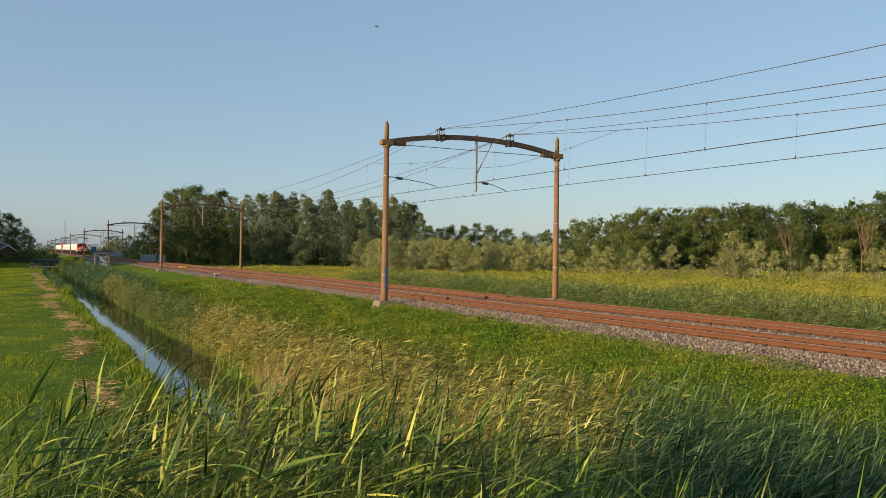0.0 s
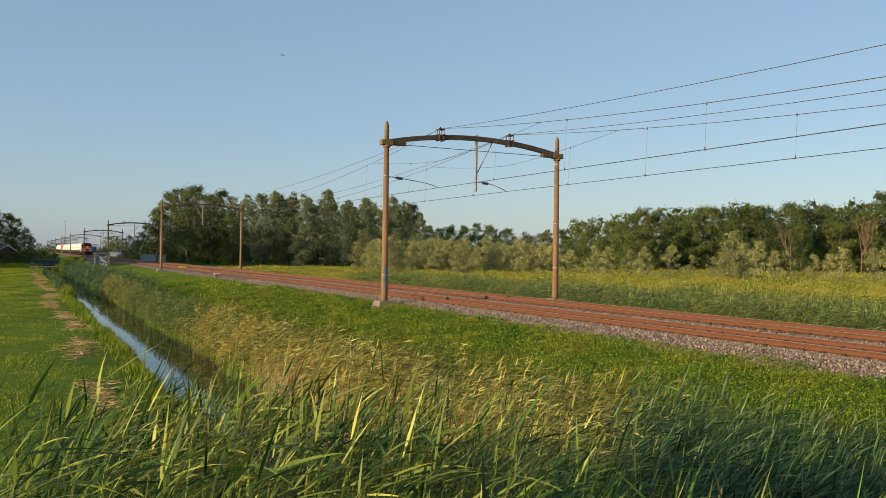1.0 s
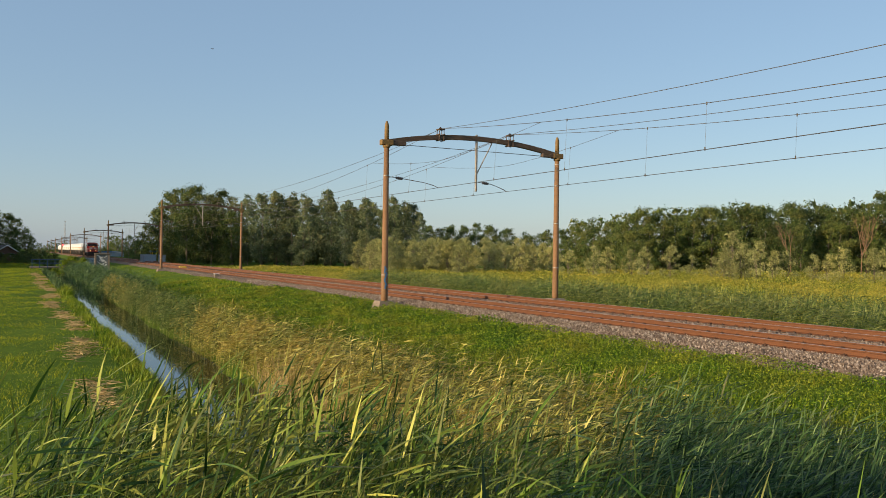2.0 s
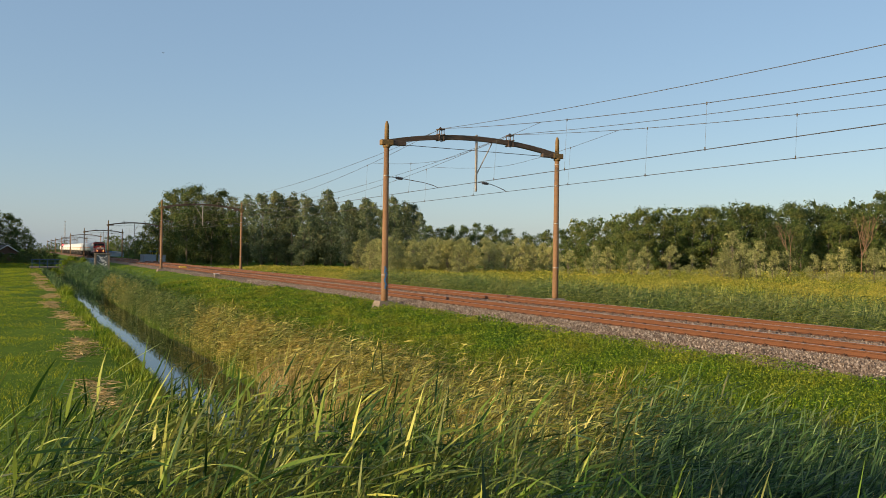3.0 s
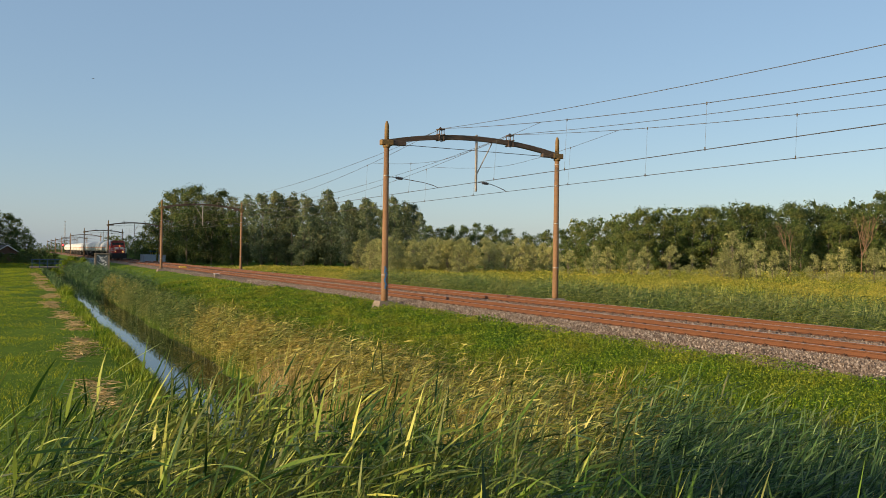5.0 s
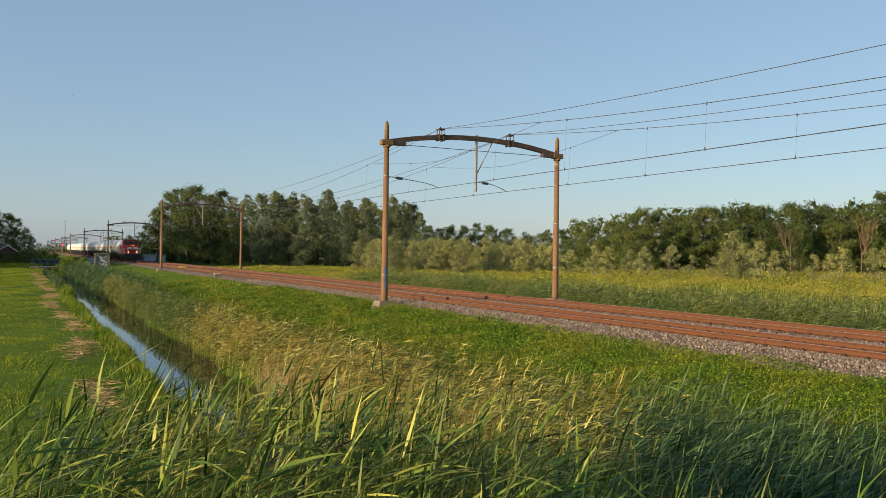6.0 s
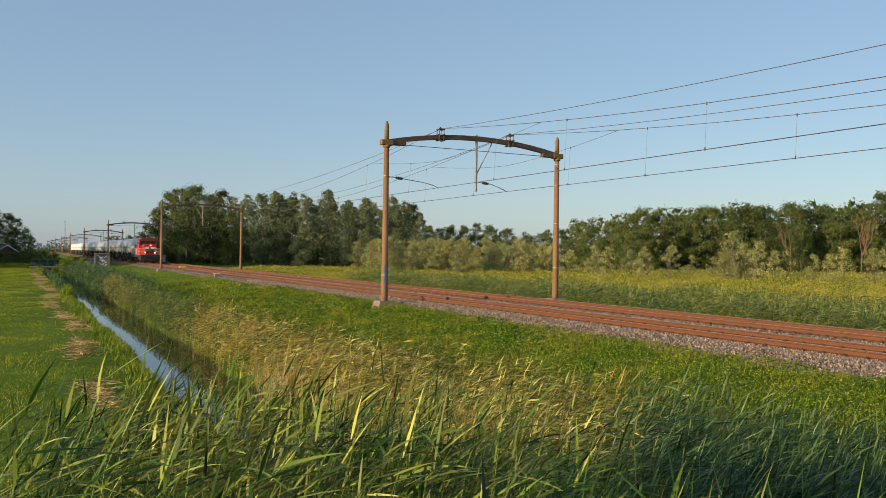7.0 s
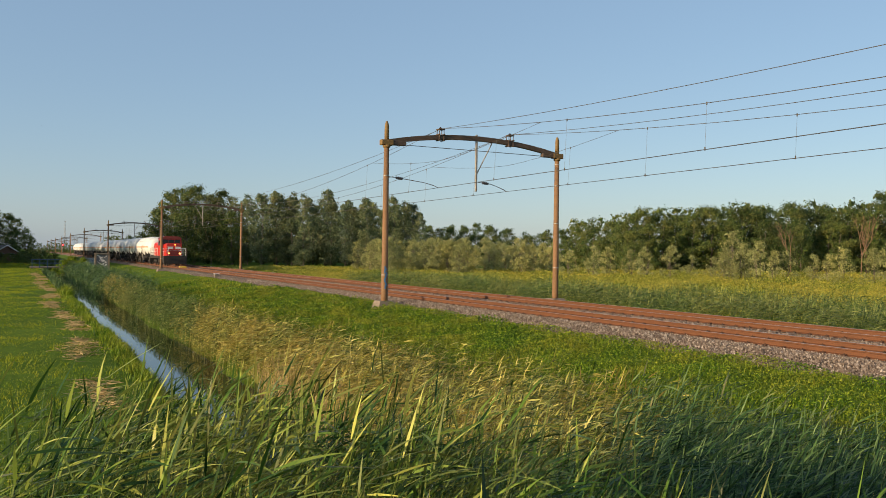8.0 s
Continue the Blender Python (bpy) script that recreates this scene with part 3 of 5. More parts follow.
def woods():
    p_label, o_label = "tall grey-green poplar in a dense wood", "dense dark green broadleaf tree at a wood's edge"
    poplars = [tree_kind("poplar_tree", p_label, "tree", M_POPLAR, 16, 3.4, 80, 4900, 0.135, 0.06 + 0.05 * i, 0.13, 11 + i, group="poplars beside the line", tip=0.3) for i in range(3)]
    oaks = [tree_kind("broadleaf_tree", o_label, "tree", M_OAK, 14, 4.1, 75, 5200, 0.14, 0.03, 0.22, 31 + i, group="broadleaf trees") for i in range(4)]
    far_poplars = [tree_kind("poplar_tree", p_label, "tree", M_POPLAR, 16, 3.2, 70, 1200, 0.27, 0.03, 0.15, 15 + i, group="poplars beside the line", tip=0.3) for i in range(2)]
    far_oaks = [tree_kind("broadleaf_tree", o_label, "tree", M_OAK, 14, 4.2, 75, 1300, 0.27, 0.03, 0.22, 36 + i, group="broadleaf trees") for i in range(3)]
    shrubs = [tree_kind("willow_shrub", "silvery green willow shrub in tall grass", "shrub", M_WILLOW, 4.6, 1.9, 36, 2000, 0.068, 0.0, 0.03, 51 + i, 4, group="willow shrubs", tip=0.35) for i in range(3)]
    light = tree_kind("bush", "sunlit mid-green bush on the ditch bank", "bush", M_GRASS, 3.4, 2.3, 30, 2600, 0.09, 0.02, 0.05, 75, 4, group="bushes")
    bushes = [tree_kind("bush", "dense dark green bush beside the ditch", "bush", M_OAK, 3.4, 2.3, 30, 2000, 0.11, 0.02, 0.05, 71 + i, 4, group="bushes") for i in range(2)]
    rnd = random.Random(3)

    def height_for(px, top, depth):
        return 2.164 + (440 + 0.0145 * (px - 40) - top) / 1455.8 * depth + 1.0
    # the wood beside the line: (across, top, distance)
    for px, top, dep in ((262, 398, 205), (280, 372, 200), (300, 340, 198), (322, 330, 195), (345, 330, 193), (368, 340, 192), (392, 343, 190), (415, 346, 188), (440, 345, 187),
                         (300, 352, 215), (340, 340, 215), (385, 348, 212), (430, 350, 208), (330, 372, 185), (372, 376, 183), (410, 374, 181)):
        k = rnd.choice((oaks if dep < 205 else far_oaks) if px < 340 else (poplars + oaks[:1] if dep < 205 else far_poplars))
        place(k, *spot(px + rnd.uniform(-4, 4), dep), height_for(px, top, dep) / (14 if "broad" in k.name else 16), rnd.uniform(0, 360))
    for px, top in ((462, 350), (484, 342), (505, 350), (522, 352), (540, 344), (556, 356), (574, 342), (592, 354), (610, 356), (628, 362), (645, 356), (662, 360), (680, 364), (697, 358), (712, 362), (724, 354), (738, 376)):
        for dep, dt in ((178, 0), (194, 4)):
            k = rnd.choice(far_poplars if dt else poplars)
            place(k, *spot(px + rnd.uniform(-6, 6), dep + rnd.uniform(-4, 4)), height_for(px, top + dt + rnd.uniform(-5, 8), dep) / 16, rnd.uniform(0, 360))
    # the wood's edge across the field
    prof = [(760, 402), (790, 396), (830, 404), (870, 402), (910, 408), (950, 408), (990, 402), (1020, 396), (1050, 382), (1080, 392), (1110, 384), (1140, 366), (1170, 374), (1200, 372), (1225, 370),
            (1260, 364), (1295, 362), (1330, 368), (1375, 358), (1420, 366), (1460, 366), (1495, 360), (1530, 356), (1565, 344), (1600, 340), (1640, 350), (1690, 350)]
    ends = [float(np.interp(v, [p[0] for p in prof], [p[1] for p in prof])) for v in range(760, 1700, 21)]
    for px, top in zip(range(760, 1700, 21), ends):
        far = 235 if px < 960 else 150 + max(0, (1100 - px)) * 0.3
        for row in range(2):
            dep = far + 11 * row + rnd.uniform(-3, 3)
            k = rnd.choice(far_oaks if row and px > 960 else oaks)
            q = px + rnd.uniform(-8, 8)
            place(k, *spot(q, dep), height_for(q, top + 7 * (row == 0) + rnd.uniform(-3, 9), dep) / 14, rnd.uniform(0, 360))
            if row == 0 and rnd.random() < 0.5:
                place(k, *spot(q + 11, dep - 6), height_for(q, top + 34 + rnd.uniform(-10, 10), dep - 6) / 14, rnd.uniform(0, 360))
    # willow thicket and single shrubs in the field
    for i in range(66):
        px = rnd.uniform(630, 985)
        dep = rnd.uniform(118, 150)
        top = 424 + rnd.uniform(0, 14) + (10 if px > 930 else 0)
        place(rnd.choice(shrubs), *spot(px, dep), height_for(px, top, dep) / 4.6, rnd.uniform(0, 360))
    for i in range(18):     # dark trees that close the wood's inside
        px = 300 + 24 * i
        place(rnd.choice(far_oaks), *spot(px, 222), height_for(px, 372 + rnd.uniform(-8, 8), 222) / 14, rnd.uniform(0, 360))
    for px, top, dep in ((1010, 445, 110), (1050, 440, 108), (1075, 442, 112), (1115, 446, 110), (1140, 444, 106), (1190, 438, 100), (1225, 455, 104), (1262, 458, 100), (1285, 446, 98), (1300, 414, 102), (1318, 440, 100),
                         (1345, 436, 96), (1372, 452, 96), (1390, 446, 98), (1440, 458, 92), (1470, 456, 90), (1490, 444, 90), (1545, 448, 86), (1572, 440, 85)):
        place(rnd.choice(shrubs), *spot(px, dep), height_for(px, top, dep) / 4.6, rnd.uniform(0, 360))
    # the dark clump across the meadow, running on out of sight
    for px, top, dep in ((-10, 376, 215), (12, 377, 215), (30, 388, 222), (46, 404, 226), (56, 420, 230), (20, 396, 205), (-40, 372, 212)):
        place(rnd.choice(oaks), *spot(px, dep), height_for(px, top, dep) / 14, rnd.uniform(0, 360))
    # unseen row added left of the view to shade the far train
    for k in range(26):
        place(rnd.choice(far_oaks), -30 - rnd.uniform(0, 2) - 0.022 * k * 5.4, 150 + 5.4 * k, rnd.uniform(1.4, 1.5), rnd.uniform(0, 360))
    # unseen bushes left of the camera, added to shade the foreground
    for i in range(4):
        place(rnd.choice(bushes), -25.8 - 0.5 * (i % 2), 2.6 + 1.3 * i, (2.5 - float(ground_z(-26, 2.4 + 1.3 * i))) / 3.4, rnd.uniform(0, 360))
    # bushes about the ditch bridge and the dark hedge behind the meadow
    for px, top, dep, q in ((130, 451, 122, 0), (114, 456, 120, 0), (148, 456, 120, 0), (98, 463, 112, 0), (100, 460, 140, 1), (86, 458, 150, 1), (70, 452, 165, 1), (52, 450, 170, 1), (34, 449, 172, 1), (16, 448, 172, 1), (-4, 447, 172, 1), (60, 445, 190, 1), (95, 447, 185, 1), (40, 444, 192, 1), (75, 444, 188, 1)):
        place(rnd.choice(bushes) if q else light, *spot(px, dep), height_for(px, top, dep) / 3.4, rnd.uniform(0, 360))
    # far trees behind the crossing
    for i in range(34):
        px = 66 + i * 6.2
        dep = rnd.uniform(430, 560)
        top = 432 + rnd.uniform(-3, 4) - (14 if 186 < px < 226 else 0)
        place(rnd.choice(far_oaks), *spot(px, dep), height_for(px, top, dep) / 14, rnd.uniform(0, 360))
    for px, top, dep in ((228, 418, 260), (240, 420, 250), (250, 410, 240), (258, 416, 232)):
        place(rnd.choice(oaks), *spot(px, dep), height_for(px, top, dep) / 14, rnd.uniform(0, 360))
    for k in poplars + oaks + far_poplars + far_oaks + shrubs + bushes + [light]:
        drop_kind(k)


woods()


# ---- grass and reeds ----
WIND = radians(100)     # leaves stream this way, clockwise from +y


def grass(name, label, mat, x, y, height, width, lean=0.5, segs=2):
    n = len(x)
    z = ground_z(x, y)
    az = rng.uniform(0, 2 * np.pi, n)
    az = np.where(rng.random(n) < 0.4, WIND + rng.normal(0, 0.7, n), az)
    v, f = ribbons(np.stack([x, y, z - 0.03], 1), az, np.pi / 2 - np.abs(rng.normal(0, 0.42, n)), np.abs(rng.normal(lean, 0.5, n)), height, width, segs, rng.normal(0, 0.5, n))
    return stuff(name, label, "grass", v, f, mat)


def clumped(x, y, size, lo, hi):
    """A smooth unevenness over the ground, between lo and hi."""
    s = np.sin(x / size * 2.1 + 1.7 * np.sin(y / size * 1.3)) + np.sin(y / size * 1.7 + 1.3 * np.sin(x / size * 2.3 + 2)) + 0.7 * np.sin((x + y) / size * 4.1)
    return lo + (hi - lo) * np.clip(0.5 + s / 4.5, 0, 1)


def leaflets(name, label, mat, x, y, lo, hi, size):
    """Small leaves of low herbs, turned every way."""
    n = len(x)
    p = np.stack([x, y, ground_z(x, y) + lo + (hi - lo) * rng.random(n) ** 0.7], 1)
    t = rng.normal(size=(n, 3)) * np.array([1, 1, 0.6]) + np.array([0.5, -0.3, 0.1])
    t /= np.linalg.norm(t, axis=1)[:, None]
    b = np.cross(t, rng.normal(size=(n, 3)) + np.array([0, 0, 1.2]))
    b /= np.linalg.norm(b, axis=1)[:, None]
    s = (size * rng.uniform(0.6, 1.4, n))[:, None]
    v = np.stack([p - t * s - b * s * 0.45, p - t * 0.6 * s + b * s * 0.5, p + t * s * 1.2], 1).reshape(-1, 3)
    return stuff(name, label, "herbs", v, np.arange(3 * n).reshape(-1, 3), mat)


def belt_edge(y):
    """Where the reed belt ends towards the railway."""
    return np.interp(y, [5, 9, 17, 28, 80], [-9.9, -10.3, -11.1, -12.1, -12.3])


def near_side(n, deep, power, x0, x1):
    """Places on the bank, past the edge of the view and the reed belt's shade."""
    x = rng.uniform(x0, x1, n)
    y = np.maximum(2.0, (x + 18.78) / 1.55 - 1.0) + deep * rng.random(n) ** power
    keep = x > belt_edge(y) + 0.9 * rng.random(n) + 1.1
    return x[keep], y[keep]


def bank_grass():
    n = 75000
    x, y = near_side(n, 72, 1.35, -12.4, -2.45)
    n = len(x)
    h = clumped(x, y, 1.3, 0.08, 0.30) * rng.uniform(0.6, 1.3, n) * np.clip((-x - 1.9) / 1.2, 0.35, 1)
    grass("bank_grass", "lush green grass on the railway bank", M_GRASS, x, y, h, 0.016 + 0.0007 * y, 0.8)
    n = 190000
    x, y = near_side(n, 48, 1.3, -12.0, -2.5)
    n = len(x)
    hi = clumped(x, y, 0.9, 0.12, 0.40) * np.clip((-x - 1.9) / 1.2, 0.35, 1)
    leaflets("bank_herbs", "low leafy herbs among the bank's grass", M_GRASS, x, y, 0.0 * hi, hi, 0.019 + 0.0006 * y)
    n = 30000
    y = 76 + 160 * rng.random(n) ** 1.2
    x = rng.uniform(-11.5, -1.8, n)
    grass("bank_grass", "green grass on the farther railway bank", M_GRASS, x, y, clumped(x, y, 3, 0.05, 0.18), np.full(n, 0.05), 0.9)


def meadow():
    n = 62000
    y = 8 + 190 * rng.random(n) ** 1.6
    x = rng.uniform(-19.6 - 0.03 * y, -15.7, n)
    keep = (np.abs(x + 17.1 + 0.25 * np.sin(y * 0.21)) > 0.5) | (rng.random(n) < 0.5)
    x, y = x[keep], y[keep]
    grass("meadow_grass", "short bright green meadow grass", M_MEADOW, x, y, clumped(x, y, 1.4, 0.05, 0.14) * rng.uniform(0.6, 1.3, len(x)), 0.014 + 0.0006 * y, 0.9)
    n = 9000
    y = 5 + 110 * rng.random(n) ** 1.4
    x = -17.0 + 0.25 * np.sin(y * 0.21) + rng.normal(0, 0.26, n) * (0.6 + 0.5 * np.sin(y * 0.5) ** 2)
    keep = clumped(x * 0.6, y, 2.2, 0, 1) > 0.42 + 0.12 * rng.random(n)
    x, y = x[keep], y[keep]
    n = len(x)
    z = ground_z(x, y) + rng.uniform(0.0, 0.07, n)
    v, f = ribbons(np.stack([x, y, z], 1), rng.uniform(0, 6.28, n), rng.normal(0.08, 0.15, n), rng.normal(0.1, 0.1, n), rng.uniform(0.12, 0.4, n), 0.008 + 0.0005 * y, 2, rng.uniform(0, 3, n))
    stuff("cut_straw", "strip of dry cut hay along the ditch bank", "hay", v, f, M_STRAW)
    # rough grass on the ditch's edge
    n = 26000
    y = 4 + 120 * rng.random(n) ** 1.6
    x = rng.normal(-15.9, 0.2, n)
    y2 = y > 66
    x[y2] = rng.uniform(-16.2, -13.2, y2.sum())
    # beyond y = 66 the darker leaf colour carries the ditch's shade
    for sel, label, mat in ((~y2, "rough green grass hanging over the ditch edge", M_GRASS), (y2, "reedy grass choking the far ditch, darkened as in shade", M_REED_GREEN_SHADED)):
        grass("ditch_edge_grass", label, mat, x[sel], y[sel], (rng.uniform(0.12, 0.4, n) * np.where(y > 60, 2.4, 1.0))[sel], (0.012 + 0.0006 * y)[sel], 0.8)


def field_spots(n, near, deep, power):
    dep = near + deep * rng.random(n) ** power
    px = rng.uniform(250, 1640, n)
    r = (px - 784) / 1455.8 * dep
    x = EYE.x + dep * math.sin(YAW) + r * math.cos(YAW)
    y = dep * math.cos(YAW) - r * math.sin(YAW)
    keep = x > 6.75
    return x[keep], y[keep], dep[keep]


def field():
    x, y, dep = field_spots(50000, 34, 110, 1.25)
    open_ground = (x > 16 + 4 * rng.random(len(x))) | (y > 62) | (rng.random(len(x)) < 0.2)
    x, y, dep = x[open_ground], y[open_ground], dep[open_ground]
    h = clumped(x, y, 5, 0.35, 1.05) * rng.uniform(0.6, 1.2, len(x)) * np.clip((x - 6.2) / 9, 0.22, 1) * np.clip(1.2 - y / 260, 0.35, 1)
    grass("field_grass", "tall green and yellow grass beyond the tracks", M_FIELD, x, y, h, 0.0011 * dep, 0.9)
    x, y, dep = field_spots(250000, 34, 120, 1.2)
    open_ground = (x > 14 + 5 * rng.random(len(x))) | (y > 62) | (rng.random(len(x)) < 0.35)
    x, y, dep = x[open_ground], y[open_ground], dep[open_ground]
    hi = clumped(x, y, 3.2, 0.2, 1.1) * np.clip((x - 6.2) / 9, 0.15, 1) * np.clip(1.2 - y / 260, 0.35, 1)
    leaflets("field_herbs", "tangled leafy herbs in the field", M_FIELD, x, y, 0.3 * hi, hi, 0.0011 * dep)
    n = 8800
    x = rng.uniform(8.9, 21, n)
    y = (x + 18.78) / 1.55 - 1 + 60 * rng.random(n) ** 1.2
    v, f = reed_arrays(x, y, rng.uniform(0.9, 1.5, n) * clumped(x, y, 3.5, 0.65, 1.15), 6, 0.045, 0.40, 2, 0.45, 0.2, 0.35)
    stuff("field_reeds", "dense green reeds behind the second track", "reeds", v, f, M_FIELD_REED)


def reed_arrays(x, y, h, leaves, width, length, segs=2, wild=0.55, rise=0.35, start=0.3, upright=0.04, sink=0.8, lean=0.16):
    """Stems with narrow leaves set one above the other, streaming down the wind; a few still stand upright."""
    n = len(x)
    base = np.stack([x, y, ground_z(x, y) - 0.05], 1)
    lean_az, tilt = WIND + rng.normal(0, 0.6, n), np.abs(rng.normal(lean, 0.1, n))
    parts = [ribbons(base, lean_az, np.pi / 2 - tilt * 0.4, tilt, h, np.full(n, min(0.006, width * 0.3)), 3, rng.uniform(0, 3, n), 0.5)]
    for k in range(leaves):
        u = np.clip((k + 0.6 + rng.uniform(-0.3, 0.3, n)) / leaves * (0.99 - start) + start, 0, 0.99)
        e = tilt * (0.4 + 0.5 * u)
        p = base + (h * u)[:, None] * np.stack([np.sin(e) * np.sin(lean_az), np.sin(e) * np.cos(lean_az), np.cos(e)], 1)
        up = rng.random(n) < upright + 0.25 * (k == leaves - 1)
        az = WIND + rng.normal(0, wild, n) + 0.35 * (-1) ** k
        el = np.where(up, rng.normal(1.25, 0.14, n), rng.normal(rise, 0.3, n))
        dr = np.where(up, rng.uniform(0, 0.4, n), rng.uniform(0.0, sink, n))
        parts.append(ribbons(p, az, el, dr, length * rng.uniform(0.6, 1.25, n) * (1.1 - 0.3 * u), width * rng.uniform(0.6, 1.25, n), segs, rng.normal(0, 0.6, n), lance=True))
    return joined(parts)


def reed_belt():
    # along the far side of the ditch; the belt is widest where the camera stands
    n = 9000
    y = 5 + 67 * rng.random(n) ** 1.95
    edge = belt_edge(y)
    front = np.interp(y, [5, 10, 17, 80], [-15.3, -14.75, -13.35, -13.35])
    x = front + (edge - front) * rng.random(n) ** 0.85
    shoulder = np.interp(x - front, [0.0, 0.7], [0.62, 1.03])    # lower at the water's edge
    h = shoulder * rng.uniform(1.3, 1.68, n) * clumped(x, y, 1.8, 0.8, 1.12) + np.interp(y, [8, 16], [0.12, 0.0]) + np.maximum(0, -1.35 - ground_z(x, y))
    green = np.degrees(np.arctan2(x - EYE.x, y)) + rng.normal(0, 1.5, n) > np.interp(y, [5, 9], [36.5, 40.5])     # right of a bearing from the camera
    leafy = (y + rng.normal(0, 2, n) > 33) & (y + rng.normal(0, 2, n) < 58)
    for sel, label, mat in ((~green & ~leafy, "belt of green and straw-yellow reeds along the ditch", M_REED), (leafy, "dark green stretch of the reed belt", M_FIELD_REED), (green & ~leafy, "patch of green reeds at the end of the ditch, darkened as in shade", M_REED_GREEN_SHADED)):
        dark = mat is M_REED_GREEN_SHADED
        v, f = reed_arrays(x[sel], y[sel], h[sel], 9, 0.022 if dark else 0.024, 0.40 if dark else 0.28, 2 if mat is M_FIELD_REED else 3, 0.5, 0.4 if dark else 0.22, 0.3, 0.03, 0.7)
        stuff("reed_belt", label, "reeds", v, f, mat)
    # bare dry stalks low in the belt, and soft green grass behind it
    n = 5500
    y = 5 + 16 * rng.random(n) ** 1.3
    front = np.interp(y, [5, 10, 17, 80], [-15.3, -14.75, -13.35, -13.35])
    x = front + rng.random(n) ** 1.2 * 3.0
    v, f = ribbons(np.stack([x, y, ground_z(x, y)], 1), rng.uniform(0, 6.28, n), np.pi / 2 - np.abs(rng.normal(0, 0.35, n)), rng.uniform(0, 0.7, n), rng.uniform(0.7, 1.35, n) + np.maximum(0, -1.35 - ground_z(x, y)), np.full(n, 0.011), 2, rng.uniform(0, 3, n), 0.6)
    stuff("dry_stalks", "bare straw-brown stalks low in the reed belt", "reeds", v, f, M_STRAW)
    # the belt's cast shade is put into this grass's dark colour
    n = 26000
    y = 5 + 40 * rng.random(n) ** 1.3
    x = belt_edge(y) + rng.uniform(-0.3, 2.0, n)
    grass("soft_grass", "soft green grass behind the reed belt, the belt's shade in its colour", M_REED_GREEN_SHADED, x, y, rng.uniform(0.3, 0.6, n), 0.010 + 0.0005 * y, 0.7)
    # here too the dark leaf colour stands in for shade
    n = 12000
    x = rng.uniform(-12.6, -7.6, n)
    y = np.maximum(3.2, (x + 18.78) / 1.55 - 1.0) + 4.5 * rng.random(n) ** 1.3
    grass("soft_grass", "tall soft green grass at the ditch's end, shade in its colour", M_REED_GREEN_SHADED, x, y, rng.uniform(0.3, 0.62, n), rng.uniform(0.010, 0.018, n), 0.6, 3)
    # farther reeds take the shaded leaf colour as well
    n = 5200
    y = 58 + 92 * rng.random(n)
    x = rng.uniform(-13.5, -10.6, n)
    v, f = reed_arrays(x, y, rng.uniform(1.1, 1.8, n), 6, 0.045, 0.4)
    stuff("reed_belt", "farther green reeds along the ditch, darkened as in shade", "reeds", v, f, M_REED_GREEN_SHADED)


bank_grass()
meadow()
field()
reed_belt()


def near_reeds():
    n = 7600
    # px below 0 lies out of view, added for the shade it casts
    px = rng.uniform(-1300, 1700, n)
    dep = 3.1 + np.interp(px, [200, 520], [3.2, 2.6]) * rng.random(n) ** 0.8
    keep = rng.random(n) < np.interp(px, [-1300, -200, 0, 620, 780, 1050, 1700], [0.3, 0.4, 0.85, 0.9, 0.65, 0.25, 0.2])
    dep, px = dep[keep], px[keep]
    side = dep * math.cos(YAW) - (px - 784) / 1455.8 * dep * math.sin(YAW)
    dep, px = dep[(px > 0) | (side < 4.6)], px[(px > 0) | (side < 4.6)]     # unseen ones left of the view only shade the foreground, not the belt
    n = len(px)
    r = (px - 784) / 1455.8 * dep
    x = EYE.x + dep * math.sin(YAW) + r * math.cos(YAW)
    y = dep * math.cos(YAW) - r * math.sin(YAW)
    line = np.interp(px, [-1300, 0, 120, 250, 380, 520, 650, 800, 950, 1200, 1600], [300, 288, 272, 228, 238, 268, 266, 302, 365, 435, 450])
    top = 2.164 - line / 1455.8 * dep + rng.normal(-0.06, 0.11, n)
    h = np.clip(top - ground_z(x, y), 0.4, 3.0)
    v, f = reed_arrays(x, y, h, 9, 0.0165, 0.34, 4, 0.85, 0.45, 0.25, 0.07, 0.65, 0.2)
    stuff("near_reeds", "dense green reeds in front of the ditch", "reeds", v, f, M_REED_NEAR)


near_reeds()


def blade_bm(length, width, droop, g):
    """One long reed leaf along +x, folded a little at its midrib, sinking to its tip."""
    bm = bmesh.new()
    rows, p = [], Vector((0, 0, 0))
    n = 9
    for i in range(n + 1):
        u = i / n
        e = 0.5 - droop * u
        w = width * (0.35 + 0.65 * min(1, u * 5)) * (1 - u ** 1.5) / 2 + 0.0006
        rows.append([bm.verts.new(p + Vector((0, s * w, 0.25 * w * abs(s)))) for s in (-1, 0, 1)])
        p = p + Vector((math.cos(e), g.normal(0, 0.04), math.sin(e))) * (length / n)
    for a, b in zip(rows, rows[1:]):
        for k in (0, 1):
            bm.faces.new((a[k], b[k], b[k + 1], a[k + 1]))
    return bm


